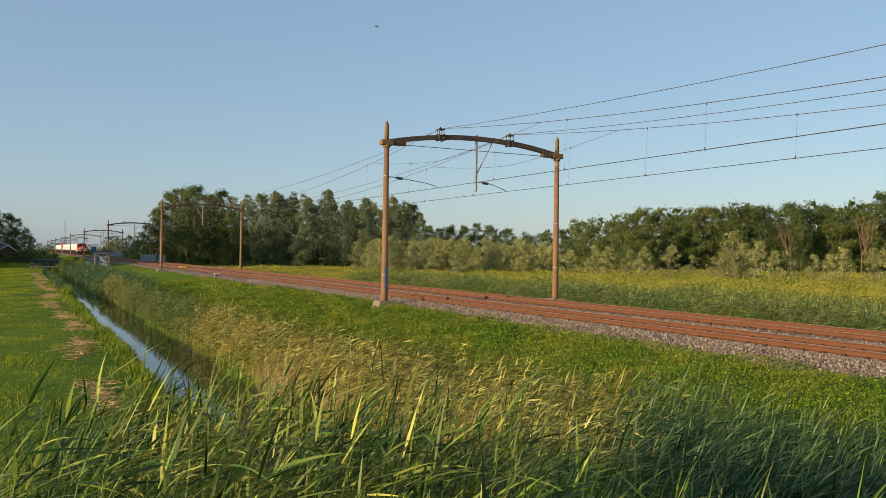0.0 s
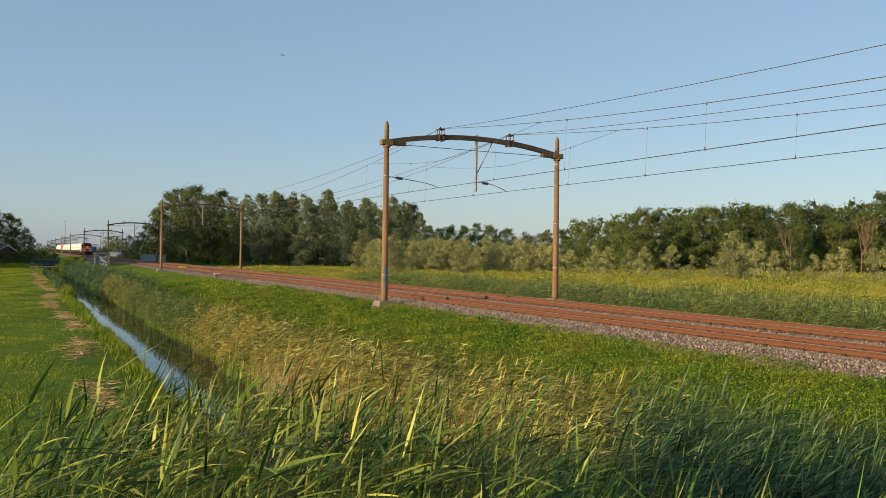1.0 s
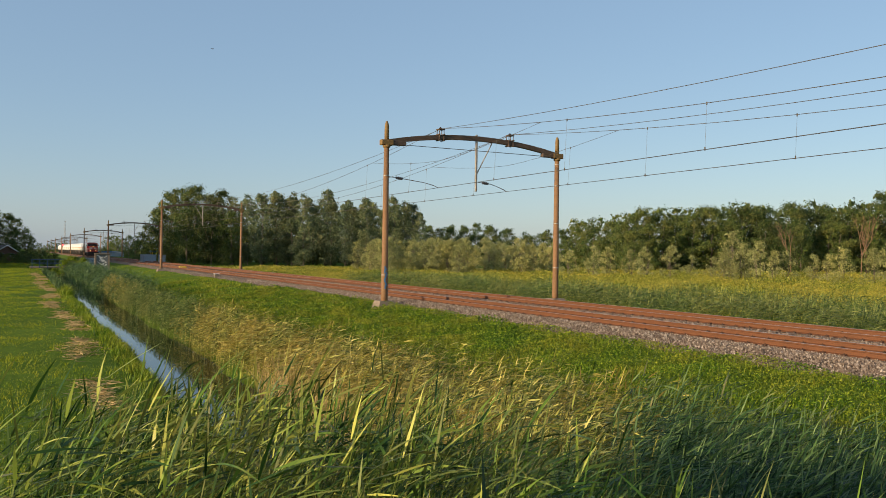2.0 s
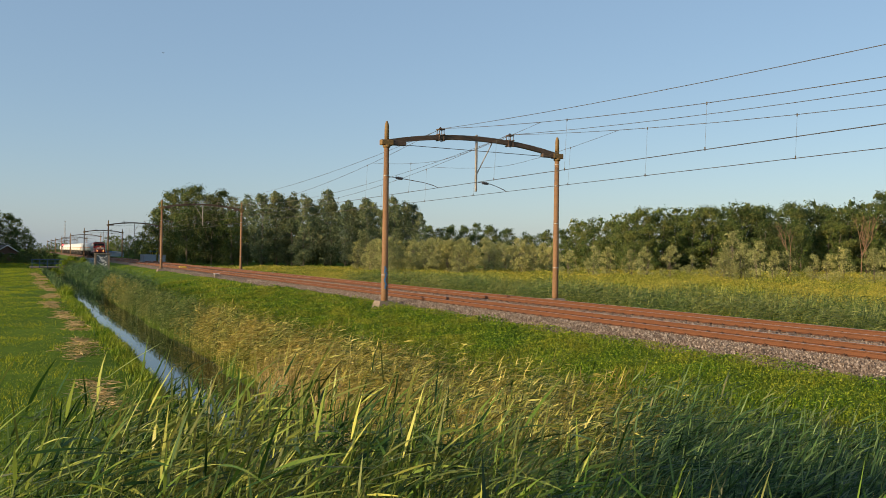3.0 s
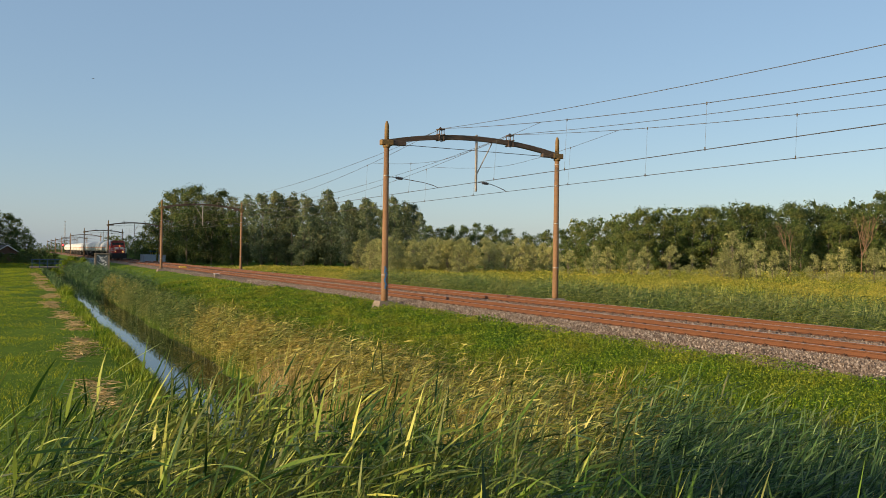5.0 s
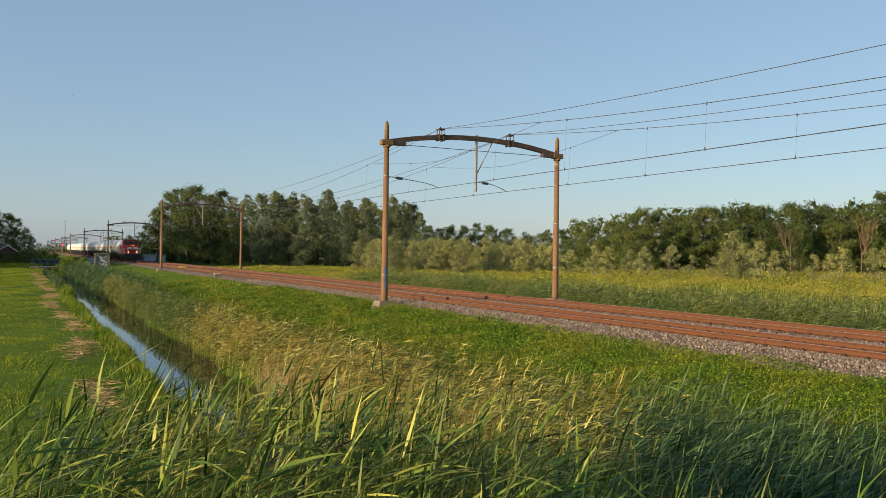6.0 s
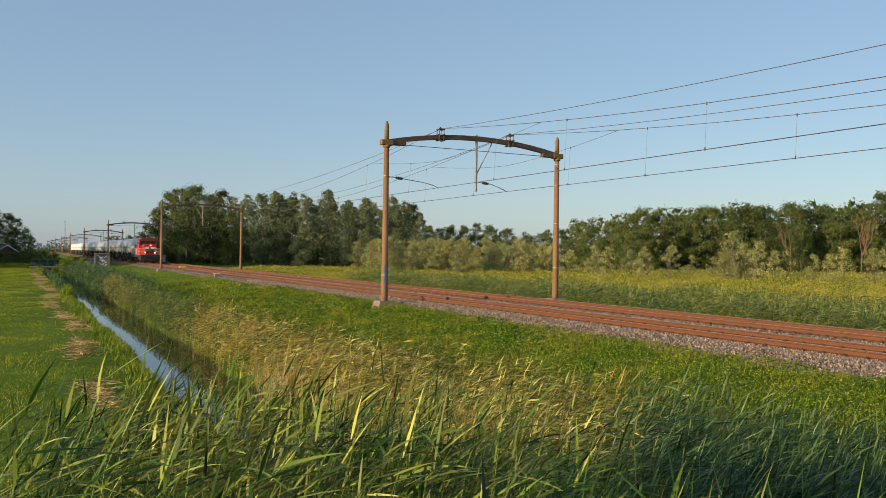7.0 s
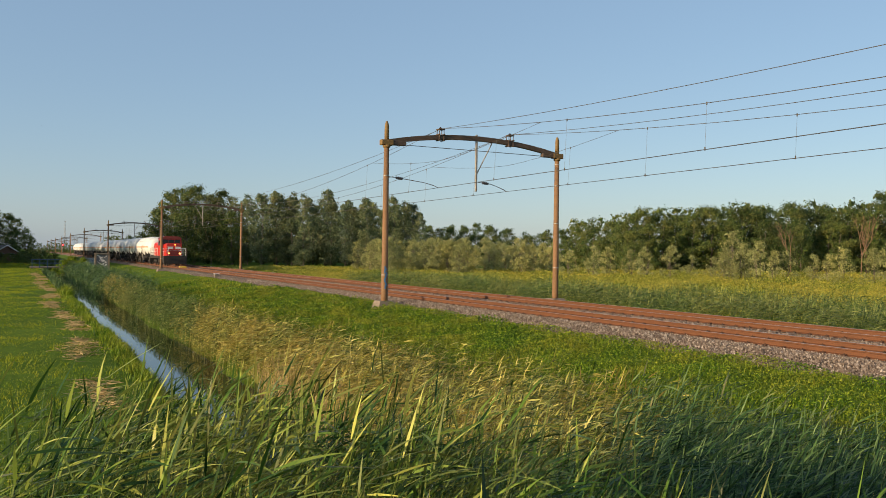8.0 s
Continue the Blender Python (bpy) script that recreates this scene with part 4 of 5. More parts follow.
def tall_reeds():
    """Single reeds that stand out against the rest; they rock in the wind."""
    g = np.random.default_rng(21)
    leaves = []
    for k in range(7):
        bm = blade_bm(0.32 + 0.045 * k, 0.013 + 0.0025 * (k % 4), 0.25 + 0.12 * k, g)
        me = bpy.data.meshes.new("leaf")
        bm.to_mesh(me)
        bm.free()
        me.materials.append(M_REED_TALL)
        me.polygons.foreach_set("use_smooth", [True] * len(me.polygons))
        leaves.append(me)
    out = []
    # across the view, distance, and how far the tip stays below the eye's level
    for px, dep, fall in ((60, 4.2, 250), (150, 3.6, 270), (210, 4.6, 240), (285, 5.2, 125), (300, 4.0, 190), (345, 6.0, 140), (380, 3.6, 260), (430, 5.0, 230), (480, 4.2, 190), (505, 3.6, 290),
                          (560, 5.2, 180), (610, 4.4, 210), (650, 3.6, 270), (690, 5.6, 250), (745, 4.4, 240), (800, 3.8, 310), (835, 4.6, 200), (870, 5.5, 280), (930, 3.8, 320), (985, 4.0, 310),
                          (1040, 4.8, 310), (1115, 3.5, 390), (1178, 3.1, 420), (1262, 3.3, 410), (1330, 3.2, 425), (1392, 3.0, 420), (1430, 2.9, 430), (1470, 2.9, 385), (20, 3.3, 280), (110, 5.4, 230), (250, 3.3, 260)):
        tip = 2.164 - (fall + 35) / 1455.8 * dep
        x, y = spot(px, dep)
        z0 = max(-0.9, min(float(ground_z(x, y)), tip - 0.8))
        h = tip - z0
        t = thing("reed", "tall green reed with long arching leaves", "reed", pose(x, y, z0), group="tall reeds by the camera")
        lean = radians(g.uniform(2, 9))
        bm = bmesh.new()
        pts = [Vector((math.sin(lean * (0.4 + 0.9 * u)) * h * u, 0.02 * math.sin(5 * u), h * u * math.cos(lean))) for u in (-0.05, 0.2, 0.45, 0.7, 0.9)]
        tube(bm, pts, 0.0045, 6)
        part("stem", bm, M_STEM, t)
        n = 7
        for k in range(n):
            u = 0.42 + 0.48 * k / (n - 1)
            at = Vector((math.sin(lean * (0.4 + 0.9 * u)) * h * u, 0.02 * math.sin(5 * u), h * u * math.cos(lean)))
            leaf = new("leaf", leaves[int(g.integers(0, 7))])
            leaf.parent = t
            leaf.matrix_basis = Matrix.Translation(at) @ pose(0, 0, 0, g.uniform(-25, 25), g.uniform(-22, 12) - 14 * (k == n - 1), g.normal(-10, 38))
        out.append((t, x, y, z0, g.uniform(0, 6.28), g.uniform(0.9, 1.6)))
    return out


REEDS = tall_reeds()


# ---- the train ----
M_RED = surface("traffic_red_paint", (0.45, 0.014, 0.010), (0.56, 0.028, 0.018), 0.4, big=0.9, small=0.05, bump=0.05, c3=(0.56, 0.05, 0.03))
M_ROOF = surface("sooty_red_roof", (0.14, 0.02, 0.016), (0.22, 0.035, 0.025), 0.6, big=0.6, small=0.05, bump=0.1)
M_BLACK = surface("grimy_black_steel", (0.018, 0.016, 0.015), (0.045, 0.038, 0.032), 0.75, 0.2, big=0.6, small=0.05, bump=0.3)
M_TANK = surface("tank_white_paint", (0.62, 0.61, 0.585), (0.74, 0.73, 0.70), 0.5, big=1.6, small=0.08, bump=0.05, stretch=(1, 1, 0.3))
M_STRIPE = surface("orange_stripe", (0.70, 0.20, 0.03), (0.80, 0.28, 0.05), 0.45, big=0.8, small=0.05, bump=0.05)
M_GLASS_DARK, _nt, _b = material("dark_cab_glass", 0.08)
_b.inputs["Base Color"].default_value = (0.012, 0.014, 0.016, 1)
M_LAMP = glow("headlamp", (1.0, 0.45, 0.10), 3.2)
M_LAMP_DIM = glow("upper_headlamp", (1.0, 0.42, 0.06), 2.2)


def bogie(parent, y, base, r=0.46):
    bm = bmesh.new()
    for sx in (-1, 1):
        box(bm, sx * 1.0 - 0.08, y - base / 2 - 0.35, 0.5, sx * 1.0 + 0.08, y + base / 2 + 0.35, 0.78, 0.03)
        for d in (-1, 1):
            box(bm, sx * 1.02 - 0.12, y + d * base / 2 - 0.16, 0.36, sx * 1.02 + 0.12, y + d * base / 2 + 0.16, 0.66, 0.03)
        for e in (-0.25, 0.0, 0.25):
            rod(bm, (sx * 1.05, y + e, 0.5), (sx * 1.05, y + e, 0.95), 0.09, n=8)
    box(bm, -1.0, y - 0.2, 0.55, 1.0, y + 0.2, 0.95, 0.03)
    b = part("bogie", bm, M_BLACK, parent)
    for d in (-1, 1):
        bm = bmesh.new()
        yy = y + d * base / 2
        for sx in (-1, 1):
            turned(bm, [(0.12, -0.07), (r, -0.065), (r, 0.055), (0.3, 0.065), (0.1, 0.09)], 18, pose(sx * 0.752, yy, r, 0, sx * 90, 0))
        rod(bm, (-0.75, yy, r), (0.75, yy, r), 0.08)
        part("wheelset", bm, M_BLACK, b)
    return b


def buffers(parent, y, d):
    for sx in (-0.88, 0.88):
        bm = bmesh.new()
        rod(bm, (sx, y, 1.05), (sx, y + d * 0.5, 1.05), 0.1, n=10)
        rod(bm, (sx, y + d * 0.5, 1.05), (sx, y + d * 0.56, 1.05), 0.24, n=14)
        part("buffer", bm, M_BLACK, parent)


def locomotive():
    t = thing("diesel_locomotive", "red diesel shunting locomotive with white handrails and lit headlamps", "locomotive")
    bm = bmesh.new()
    box(bm, -1.5, 0.55, 1.0, 1.5, 13.9, 1.38, 0.03)
    box(bm, -0.9, 4.6, 0.45, 0.9, 9.8, 1.0, 0.06)
    part("frame", bm, M_BLACK, t)
    for y0, y1 in ((0.42, 0.72), (13.7, 14.0)):
        bm = bmesh.new()
        box(bm, -1.5, y0, 0.32, 1.5, y1, 1.42, 0.04)
        part("pilot", bm, M_BLACK, t, "black front skirt and buffer beam")
    bm = bmesh.new()
    swept(bm, [(-0.98, 1.38), (0.98, 1.38), (0.98, 2.9), (0.86, 3.1), (0.5, 3.18), (-0.5, 3.18), (-0.86, 3.1), (-0.98, 2.9)], [1.15, 1.2, 3.7])
    hood = part("short_hood", bm, M_RED, t)
    bm = bmesh.new()
    for k in range(8):
        box(bm, -0.7, 1.12, 1.5 + 0.09 * k, 0.7, 1.16, 1.56 + 0.09 * k)
    part("grille", bm, M_ROOF, hood)
    for sx in (-0.5, 0.5):
        bm = bmesh.new()
        box(bm, sx - 0.36, 1.125, 2.36, sx + 0.36, 1.148, 2.68, 0.01)
        part("white_panel", bm, M_WHITE, hood, "white front panel")
    bm = bmesh.new()
    box(bm, -0.95, 1.13, 2.12, 0.95, 1.146, 2.2)
    part("white_line", bm, M_WHITE, hood)
    bm = bmesh.new()
    rod(bm, (0.1, 1.13, 2.95), (0.1, 1.07, 2.95), 0.1, n=14)
    part("headlamp", bm, M_LAMP_DIM, hood, "upper lit headlamp")
    for sx in (-0.74, 0.74):
        bm = bmesh.new()
        rod(bm, (sx, 1.13, 1.75), (sx, 1.06, 1.75), 0.11, n=14)
        part("headlamp", bm, M_LAMP, hood, "lower lit headlamp")
    # cab
    bm = bmesh.new()
    swept(bm, [(-1.46, 1.38), (1.46, 1.38), (1.46, 2.6), (1.34, 3.72), (-1.34, 3.72), (-1.46, 2.6)], [3.7, 6.3])
    cab = part("cab", bm, M_RED, t)
    bm = bmesh.new()
    swept(bm, [(-1.42, 3.72), (1.42, 3.72), (1.3, 3.98), (0.8, 4.16), (-0.8, 4.16), (-1.3, 3.98)], [3.5, 6.45])
    part("cab_roof", bm, M_ROOF, cab, "dark sooty cab roof")
    for y, d in ((3.7, -1), (6.3, 1)):
        for sx in (-0.82, 0.0, 0.82):
            bm = bmesh.new()
            box(bm, sx - 0.39, y - 0.02, 3.0, sx + 0.39, y + 0.02, 3.68)
            part("window", bm, M_GLASS_DARK, cab)
    for sx in (-1, 1):
        for y in (4.35, 5.6):
            bm = bmesh.new()
            box(bm, -0.012, y - 0.45, -0.36, 0.012, y + 0.45, 0.36)
            bmesh.ops.transform(bm, matrix=pose(sx * 1.408, 0, 3.2, 0, sx * -6.2, 0), verts=bm.verts)
            part("window", bm, M_GLASS_DARK, cab)
    # long hood
    bm = bmesh.new()
    swept(bm, [(-0.98, 1.38), (0.98, 1.38), (0.98, 3.1), (0.8, 3.32), (-0.8, 3.32), (-0.98, 3.1)], [6.3, 13.35])
    long_hood = part("long_hood", bm, M_RED, t)
    for k in range(6):
        for sx in (-1, 1):
            bm = bmesh.new()
            box(bm, sx * 0.98 - 0.014, 6.6 + 1.1 * k, 1.6, sx * 0.98 + 0.014, 7.5 + 1.1 * k, 2.9, 0.008)
            part("side_door", bm, M_RED, long_hood)
    bm = bmesh.new()
    box(bm, -0.5, 8.5, 3.32, 0.5, 9.6, 3.6, 0.04)
    part("exhaust", bm, M_BLACK, long_hood)
    # white handrails round the walkway
    for sx in (-1.44, 1.44):
        for a, b in ((0.75, 3.4), (6.6, 13.6)):
            bm = bmesh.new()
            n = max(2, int((b - a) / 1.2))
            for k in range(n + 1):
                y = a + (b - a) * k / n
                rod(bm, (sx, y, 1.38), (sx, y, 2.45), 0.028, n=6)
            for z in (2.45, 1.95):
                rod(bm, (sx, a, z), (sx, b, z), 0.028, n=6)
            part("handrail", bm, M_WHITE, t, "white tubular handrail")
    for y in (0.75, 13.6):
        for sx in (-1, 1):
            bm = bmesh.new()
            for e in (0.85, 1.44):
                rod(bm, (sx * e, y, 1.38), (sx * e, y, 2.45), 0.028, n=6)
            rod(bm, (sx * 0.85, y, 2.45), (sx * 1.44, y, 2.45), 0.028, n=6)
            rod(bm, (sx * 0.85, y, 1.95), (sx * 1.44, y, 1.95), 0.028, n=6)
            part("handrail", bm, M_WHITE, t, "white tubular handrail")
    for sx in (-1, 1):
        for y in (0.85, 13.45):
            for k in range(3):
                bm = bmesh.new()
                box(bm, sx * 1.42 - 0.16, y - 0.28, 0.42 + 0.32 * k, sx * 1.42 + 0.16, y + 0.28, 0.47 + 0.32 * k, 0.01)
                part("step", bm, M_BLACK, t)
        bm = bmesh.new()
        box(bm, sx * 1.46 - 0.015, 4.75, 1.5, sx * 1.46 + 0.015, 5.35, 2.6, 0.01)
        part("cab_door", bm, M_RED, cab)
        bm = bmesh.new()
        box(bm, sx * 1.0 - 0.012, 1.5, 1.6, sx * 1.0 + 0.012, 3.3, 2.7, 0.01)
        part("side_door", bm, M_RED, hood)
        bm = bmesh.new()
        rod(bm, (sx * 1.4, 3.72, 3.3), (sx * 1.62, 3.66, 3.3), 0.02, n=5)
        box(bm, sx * 1.62 - 0.07, 3.63, 3.15, sx * 1.62 + 0.07, 3.68, 3.45, 0.01)
        part("mirror", bm, M_BLACK, cab)
    bm = bmesh.new()
    rod(bm, (-0.9, 5.0, 4.16), (-0.9, 5.0, 4.5), 0.03, n=6)
    rod(bm, (0.4, 4.1, 4.16), (0.4, 4.1, 4.3), 0.08, n=10)
    part("horn", bm, M_BLACK, cab)
    bogie(t, 3.1, 2.1, 0.5)
    bogie(t, 11.2, 2.1, 0.5)
    buffers(t, 0.5, -1)
    buffers(t, 13.9, 1)
    return t


WAGON = 17.2


def tank_wagon():
    t = thing("tank_wagon", "white gas tank wagon with an orange stripe", "tank wagon", group="tank wagons of the train")
    bm = bmesh.new()
    R, zc, L0, L1 = 1.5, 2.68, 0.55, 16.65
    prof = [(0.05, L0), (0.75, L0 + 0.1), (1.18, L0 + 0.3), (1.4, L0 + 0.55), (R, L0 + 0.85)] + [(R, L0 + 0.85 + k * (L1 - L0 - 1.7) / 6) for k in range(1, 7)] + [(1.4, L1 - 0.55), (1.18, L1 - 0.3), (0.75, L1 - 0.1), (0.05, L1)]
    turned(bm, prof, 32, pose(0, 0, zc, -90, 0, 0))
    tank = part("tank", bm, M_TANK, t, smooth=True)
    # a stripe on each flank, bent to the shell
    for sx in (-1, 1):
        bm = bmesh.new()
        arc = [radians(a) for a in (-4, -1, 2)]
        sec = [(sx * (R + 0.006) * math.cos(a), zc + (R + 0.006) * math.sin(a)) for a in arc] + [(sx * (R - 0.05) * math.cos(a), zc + (R - 0.05) * math.sin(a)) for a in reversed(arc)]
        swept(bm, sec, [L0 + 0.9, L1 - 0.9])
        part("stripe", bm, M_STRIPE, tank, "orange stripe")
    for k in range(1, 5):
        bm = bmesh.new()
        y = L0 + k * (L1 - L0) / 5
        turned(bm, [(R - 0.05, -0.03), (R + 0.005, -0.025), (R + 0.005, 0.025), (R - 0.05, 0.03)], 32, pose(0, y, zc, -90, 0, 0))
        part("seam", bm, M_TANK, tank)
    # sun shield over the upper shell
    bm = bmesh.new()
    arc = [radians(a) for a in range(35, 146, 10)]
    sec = [((R + 0.07) * math.cos(a), zc + (R + 0.07) * math.sin(a)) for a in arc] + [((R + 0.03) * math.cos(a), zc + (R + 0.03) * math.sin(a)) for a in reversed(arc)]
    swept(bm, sec, [L0 + 1.6, L1 - 1.6])
    part("sun_shield", bm, M_TANK, tank)
    bm = bmesh.new()
    for sx in (-0.9, 0.9):
        box(bm, sx - 0.12, 0.6, 0.98, sx + 0.12, 16.6, 1.2, 0.02)
    for y in (0.6, 5.0, 8.6, 12.2, 16.4):
        box(bm, -1.25, y - 0.1, 0.95, 1.25, y + 0.1, 1.18, 0.02)
    part("underframe", bm, M_BLACK, t)
    for y in (3.0, 6.0, 11.2, 14.2):
        bm = bmesh.new()
        swept(bm, [(-1.3, 1.1), (1.3, 1.1), (1.3, 2.0), (0.9, 1.55), (0.0, 1.3), (-0.9, 1.55), (-1.3, 2.0)], [y - 0.16, y + 0.16])
        part("saddle", bm, M_BLACK, t)
    bm = bmesh.new()
    box(bm, -1.3, 7.6, 0.55, 1.3, 9.6, 1.0, 0.05)
    part("valve_box", bm, M_BLACK, t)
    for y in (0.55, 16.65):
        bm = bmesh.new()
        for sx in (-1.2, 1.2):
            rod(bm, (sx, y, 1.1), (sx, y, 2.5), 0.03, n=6)
        rod(bm, (-1.2, y, 2.5), (1.2, y, 2.5), 0.03, n=6)
        rod(bm, (-1.2, y, 1.8), (1.2, y, 1.8), 0.03, n=6)
        part("end_rail", bm, M_GALV, t)
    for sx in (-1, 1):
        bm = bmesh.new()
        for e in (-0.22, 0.22):
            rod(bm, (sx * 1.38, 8.6 + e, 0.95), (sx * 1.56, 8.6 + e, 2.7), 0.022, n=5)
            rod(bm, (sx * 1.56, 8.6 + e, 2.7), (sx * 1.1, 8.6 + e, 3.78), 0.022, n=5)
        for k in range(7):
            u = k / 6
            rod(bm, (sx * (1.38 + 0.18 * u), 8.38, 0.98 + 1.7 * u), (sx * (1.38 + 0.18 * u), 8.82, 0.98 + 1.7 * u), 0.016, n=5)
        part("ladder", bm, M_GALV, t, "grey steel side ladder")
        bm = bmesh.new()
        box(bm, sx * 1.2 - 0.14, 4.4, 1.0, sx * 1.2 + 0.14, 7.2, 1.14, 0.02)
        part("brake_box", bm, M_BLACK, t)
    bogie(t, 2.7, 1.8)
    bogie(t, 14.5, 1.8)
    buffers(t, 0.6, -1)
    buffers(t, 16.6, 1)
    return t


loco = locomotive()
wagon = tank_wagon()
TRAIN = [(loco, 0.0), (wagon, 14.4)] + [(copy_thing(wagon, pose(0, 0, 0)), 14.4 + WAGON * k) for k in range(1, 12)]


# ---- lineside things ----
def equipment_shelter():
    x, y = -8.2, 130.0
    t = thing("lineside_shelter", "small concrete lineside shelter covered with graffiti", "shelter", pose(x, y, float(ground_z(x, y)) + 0.5))
    for sx in (-0.9, 0.9):
        bm = bmesh.new()
        box(bm, sx - 0.13, -0.13, -0.9, sx + 0.13, 0.13, 2.0, 0.02)
        part("post", bm, M_CONCRETE, t)
    bm = bmesh.new()
    box(bm, -1.08, -0.2, 2.0, 1.08, 0.3, 2.17, 0.03)
    part("lintel", bm, M_CONCRETE, t)
    bm = bmesh.new()
    box(bm, -0.77, -0.04, -0.4, 0.77, 0.06, 2.0)
    panel = part("panel", bm, surface("painted_panel", (0.05, 0.055, 0.06), (0.20, 0.21, 0.22), 0.7, big=0.4, small=0.06), t, "dark panel")
    g = random.Random(5)
    for k in range(16):
        bm = bmesh.new()
        w, h = g.uniform(0.12, 0.3), g.uniform(0.035, 0.085)
        box(bm, -w, -0.006, -h, w, 0.006, h)
        bmesh.ops.transform(bm, matrix=pose(g.uniform(-0.5, 0.5), -0.05, 0.2 + 0.105 * k, 0, g.uniform(-40, 40), 0), verts=bm.verts)
        part("paint_stroke", bm, M_WHITE, panel, "white sprayed stroke")


M_BLUE = surface("blue_painted_steel", (0.03, 0.09, 0.22), (0.06, 0.14, 0.30), 0.5, big=0.6, small=0.05, bump=0.1)
M_RAILING = surface("dark_blue_railing_paint", (0.02, 0.05, 0.11), (0.04, 0.08, 0.16), 0.6, big=0.6, small=0.05, bump=0.1)
M_GREYBOX = surface("grey_cabinet_paint", (0.24, 0.26, 0.28), (0.34, 0.36, 0.38), 0.5, big=0.6, small=0.05, bump=0.1)
M_YELLOW = surface("yellow_paint", (0.60, 0.38, 0.03), (0.72, 0.48, 0.06), 0.5, big=0.4, small=0.04, bump=0.1)


def bridge_railing():
    t = thing("bridge_railing", "dark blue steel railing of a small ditch bridge", "railing", pose(0, 146, -0.7))
    xs = [-17.2 + 1.1 * k for k in range(10)]
    for x in xs:
        bm = bmesh.new()
        box(bm, x - 0.05, -0.05, -0.4, x + 0.05, 0.05, 1.15)
        part("post", bm, M_RAILING, t)
    for z in (1.1, 0.55):
        bm = bmesh.new()
        box(bm, xs[0] - 0.1, -0.045, z - 0.05, xs[-1] + 0.1, 0.045, z + 0.05)
        part("rail", bm, M_RAILING, t)
    bm = bmesh.new()
    box(bm, -17.5, -0.2, -0.55, -7, 3.4, -0.25, 0.03)
    tagged(part("bridge_deck", bm, M_CONCRETE), "low concrete bridge deck across the ditch", "bridge").matrix_basis = pose(0, 146.4, -0.45)


def cabinet(x, y, w, d, h, label, mat):
    t = thing("relay_cabinet", label, "cabinet", pose(x, y, float(ground_z(x, y)), 0, 0, 20), group="relay cabinets")
    bm = bmesh.new()
    box(bm, -w / 2, -d / 2, -0.3, w / 2, d / 2, h - 0.12, 0.03)
    body = part("body", bm, mat, t)
    bm = bmesh.new()
    box(bm, -w / 2 - 0.06, -d / 2 - 0.06, h - 0.12, w / 2 + 0.06, d / 2 + 0.06, h, 0.03)
    part("roof", bm, M_GREYBOX, t)
    for sx in (-1, 1):
        bm = bmesh.new()
        box(bm, sx * w / 4 - w / 5, -d / 2 - 0.02, 0.1, sx * w / 4 + w / 5, -d / 2 + 0.01, h - 0.25, 0.01)
        part("door", bm, mat, body)


def signal_post():
    x, y = spot(110.5, 385)
    t = thing("railway_signal", "railway signal showing a red light", "signal", pose(x, y, -0.4))
    bm = bmesh.new()
    rod(bm, (0, 0, 0), (0, 0, 4.8), 0.09)
    part("post", bm, M_GALV, t)
    bm = bmesh.new()
    box(bm, -0.45, -0.12, 3.6, 0.45, 0.12, 5.4, 0.08)
    part("backplate", bm, M_BLACK, t)
    bm = bmesh.new()
    turned(bm, [(0.36, -0.03), (0.36, 0.03), (0.3, 0.1), (0.1, 0.16)], 16, pose(0, -0.15, 4.35, 90, 0, 0))
    part("lens", bm, glow("red_signal", (1.0, 0.03, 0.03), 6.0), t, "lit red lens")


def radio_mast():
    dep = 620
    x, y = spot(114.5, dep)
    t = thing("radio_mast", "distant slender lattice radio mast", "mast", pose(x, y, -0.6))
    h = 2.8 + (441 - 391) / 1455.8 * dep
    for k in range(3):
        a = k * 2.094
        bm = bmesh.new()
        rod(bm, (0.7 * math.cos(a), 0.7 * math.sin(a), 0), (0.22 * math.cos(a), 0.22 * math.sin(a), h), 0.045, n=5)
        part("leg", bm, M_GALV, t)
    bm = bmesh.new()
    for i in range(14):
        z0, z1 = h * i / 14, h * (i + 1) / 14
        for k in range(3):
            a, b = k * 2.094, (k + 1) * 2.094
            r0, r1 = 0.7 - 0.48 * i / 14, 0.7 - 0.48 * (i + 1) / 14
            rod(bm, (r0 * math.cos(a), r0 * math.sin(a), z0), (r1 * math.cos(b), r1 * math.sin(b), z1), 0.03, n=4)
    part("lattice", bm, M_GALV, t)
    for z in (0.72, 0.84, 0.95):
        bm = bmesh.new()
        box(bm, -0.3, -0.25, h * z, 0.3, 0.25, h * z + 1.0, 0.1)
        part("antenna", bm, M_GALV, t)


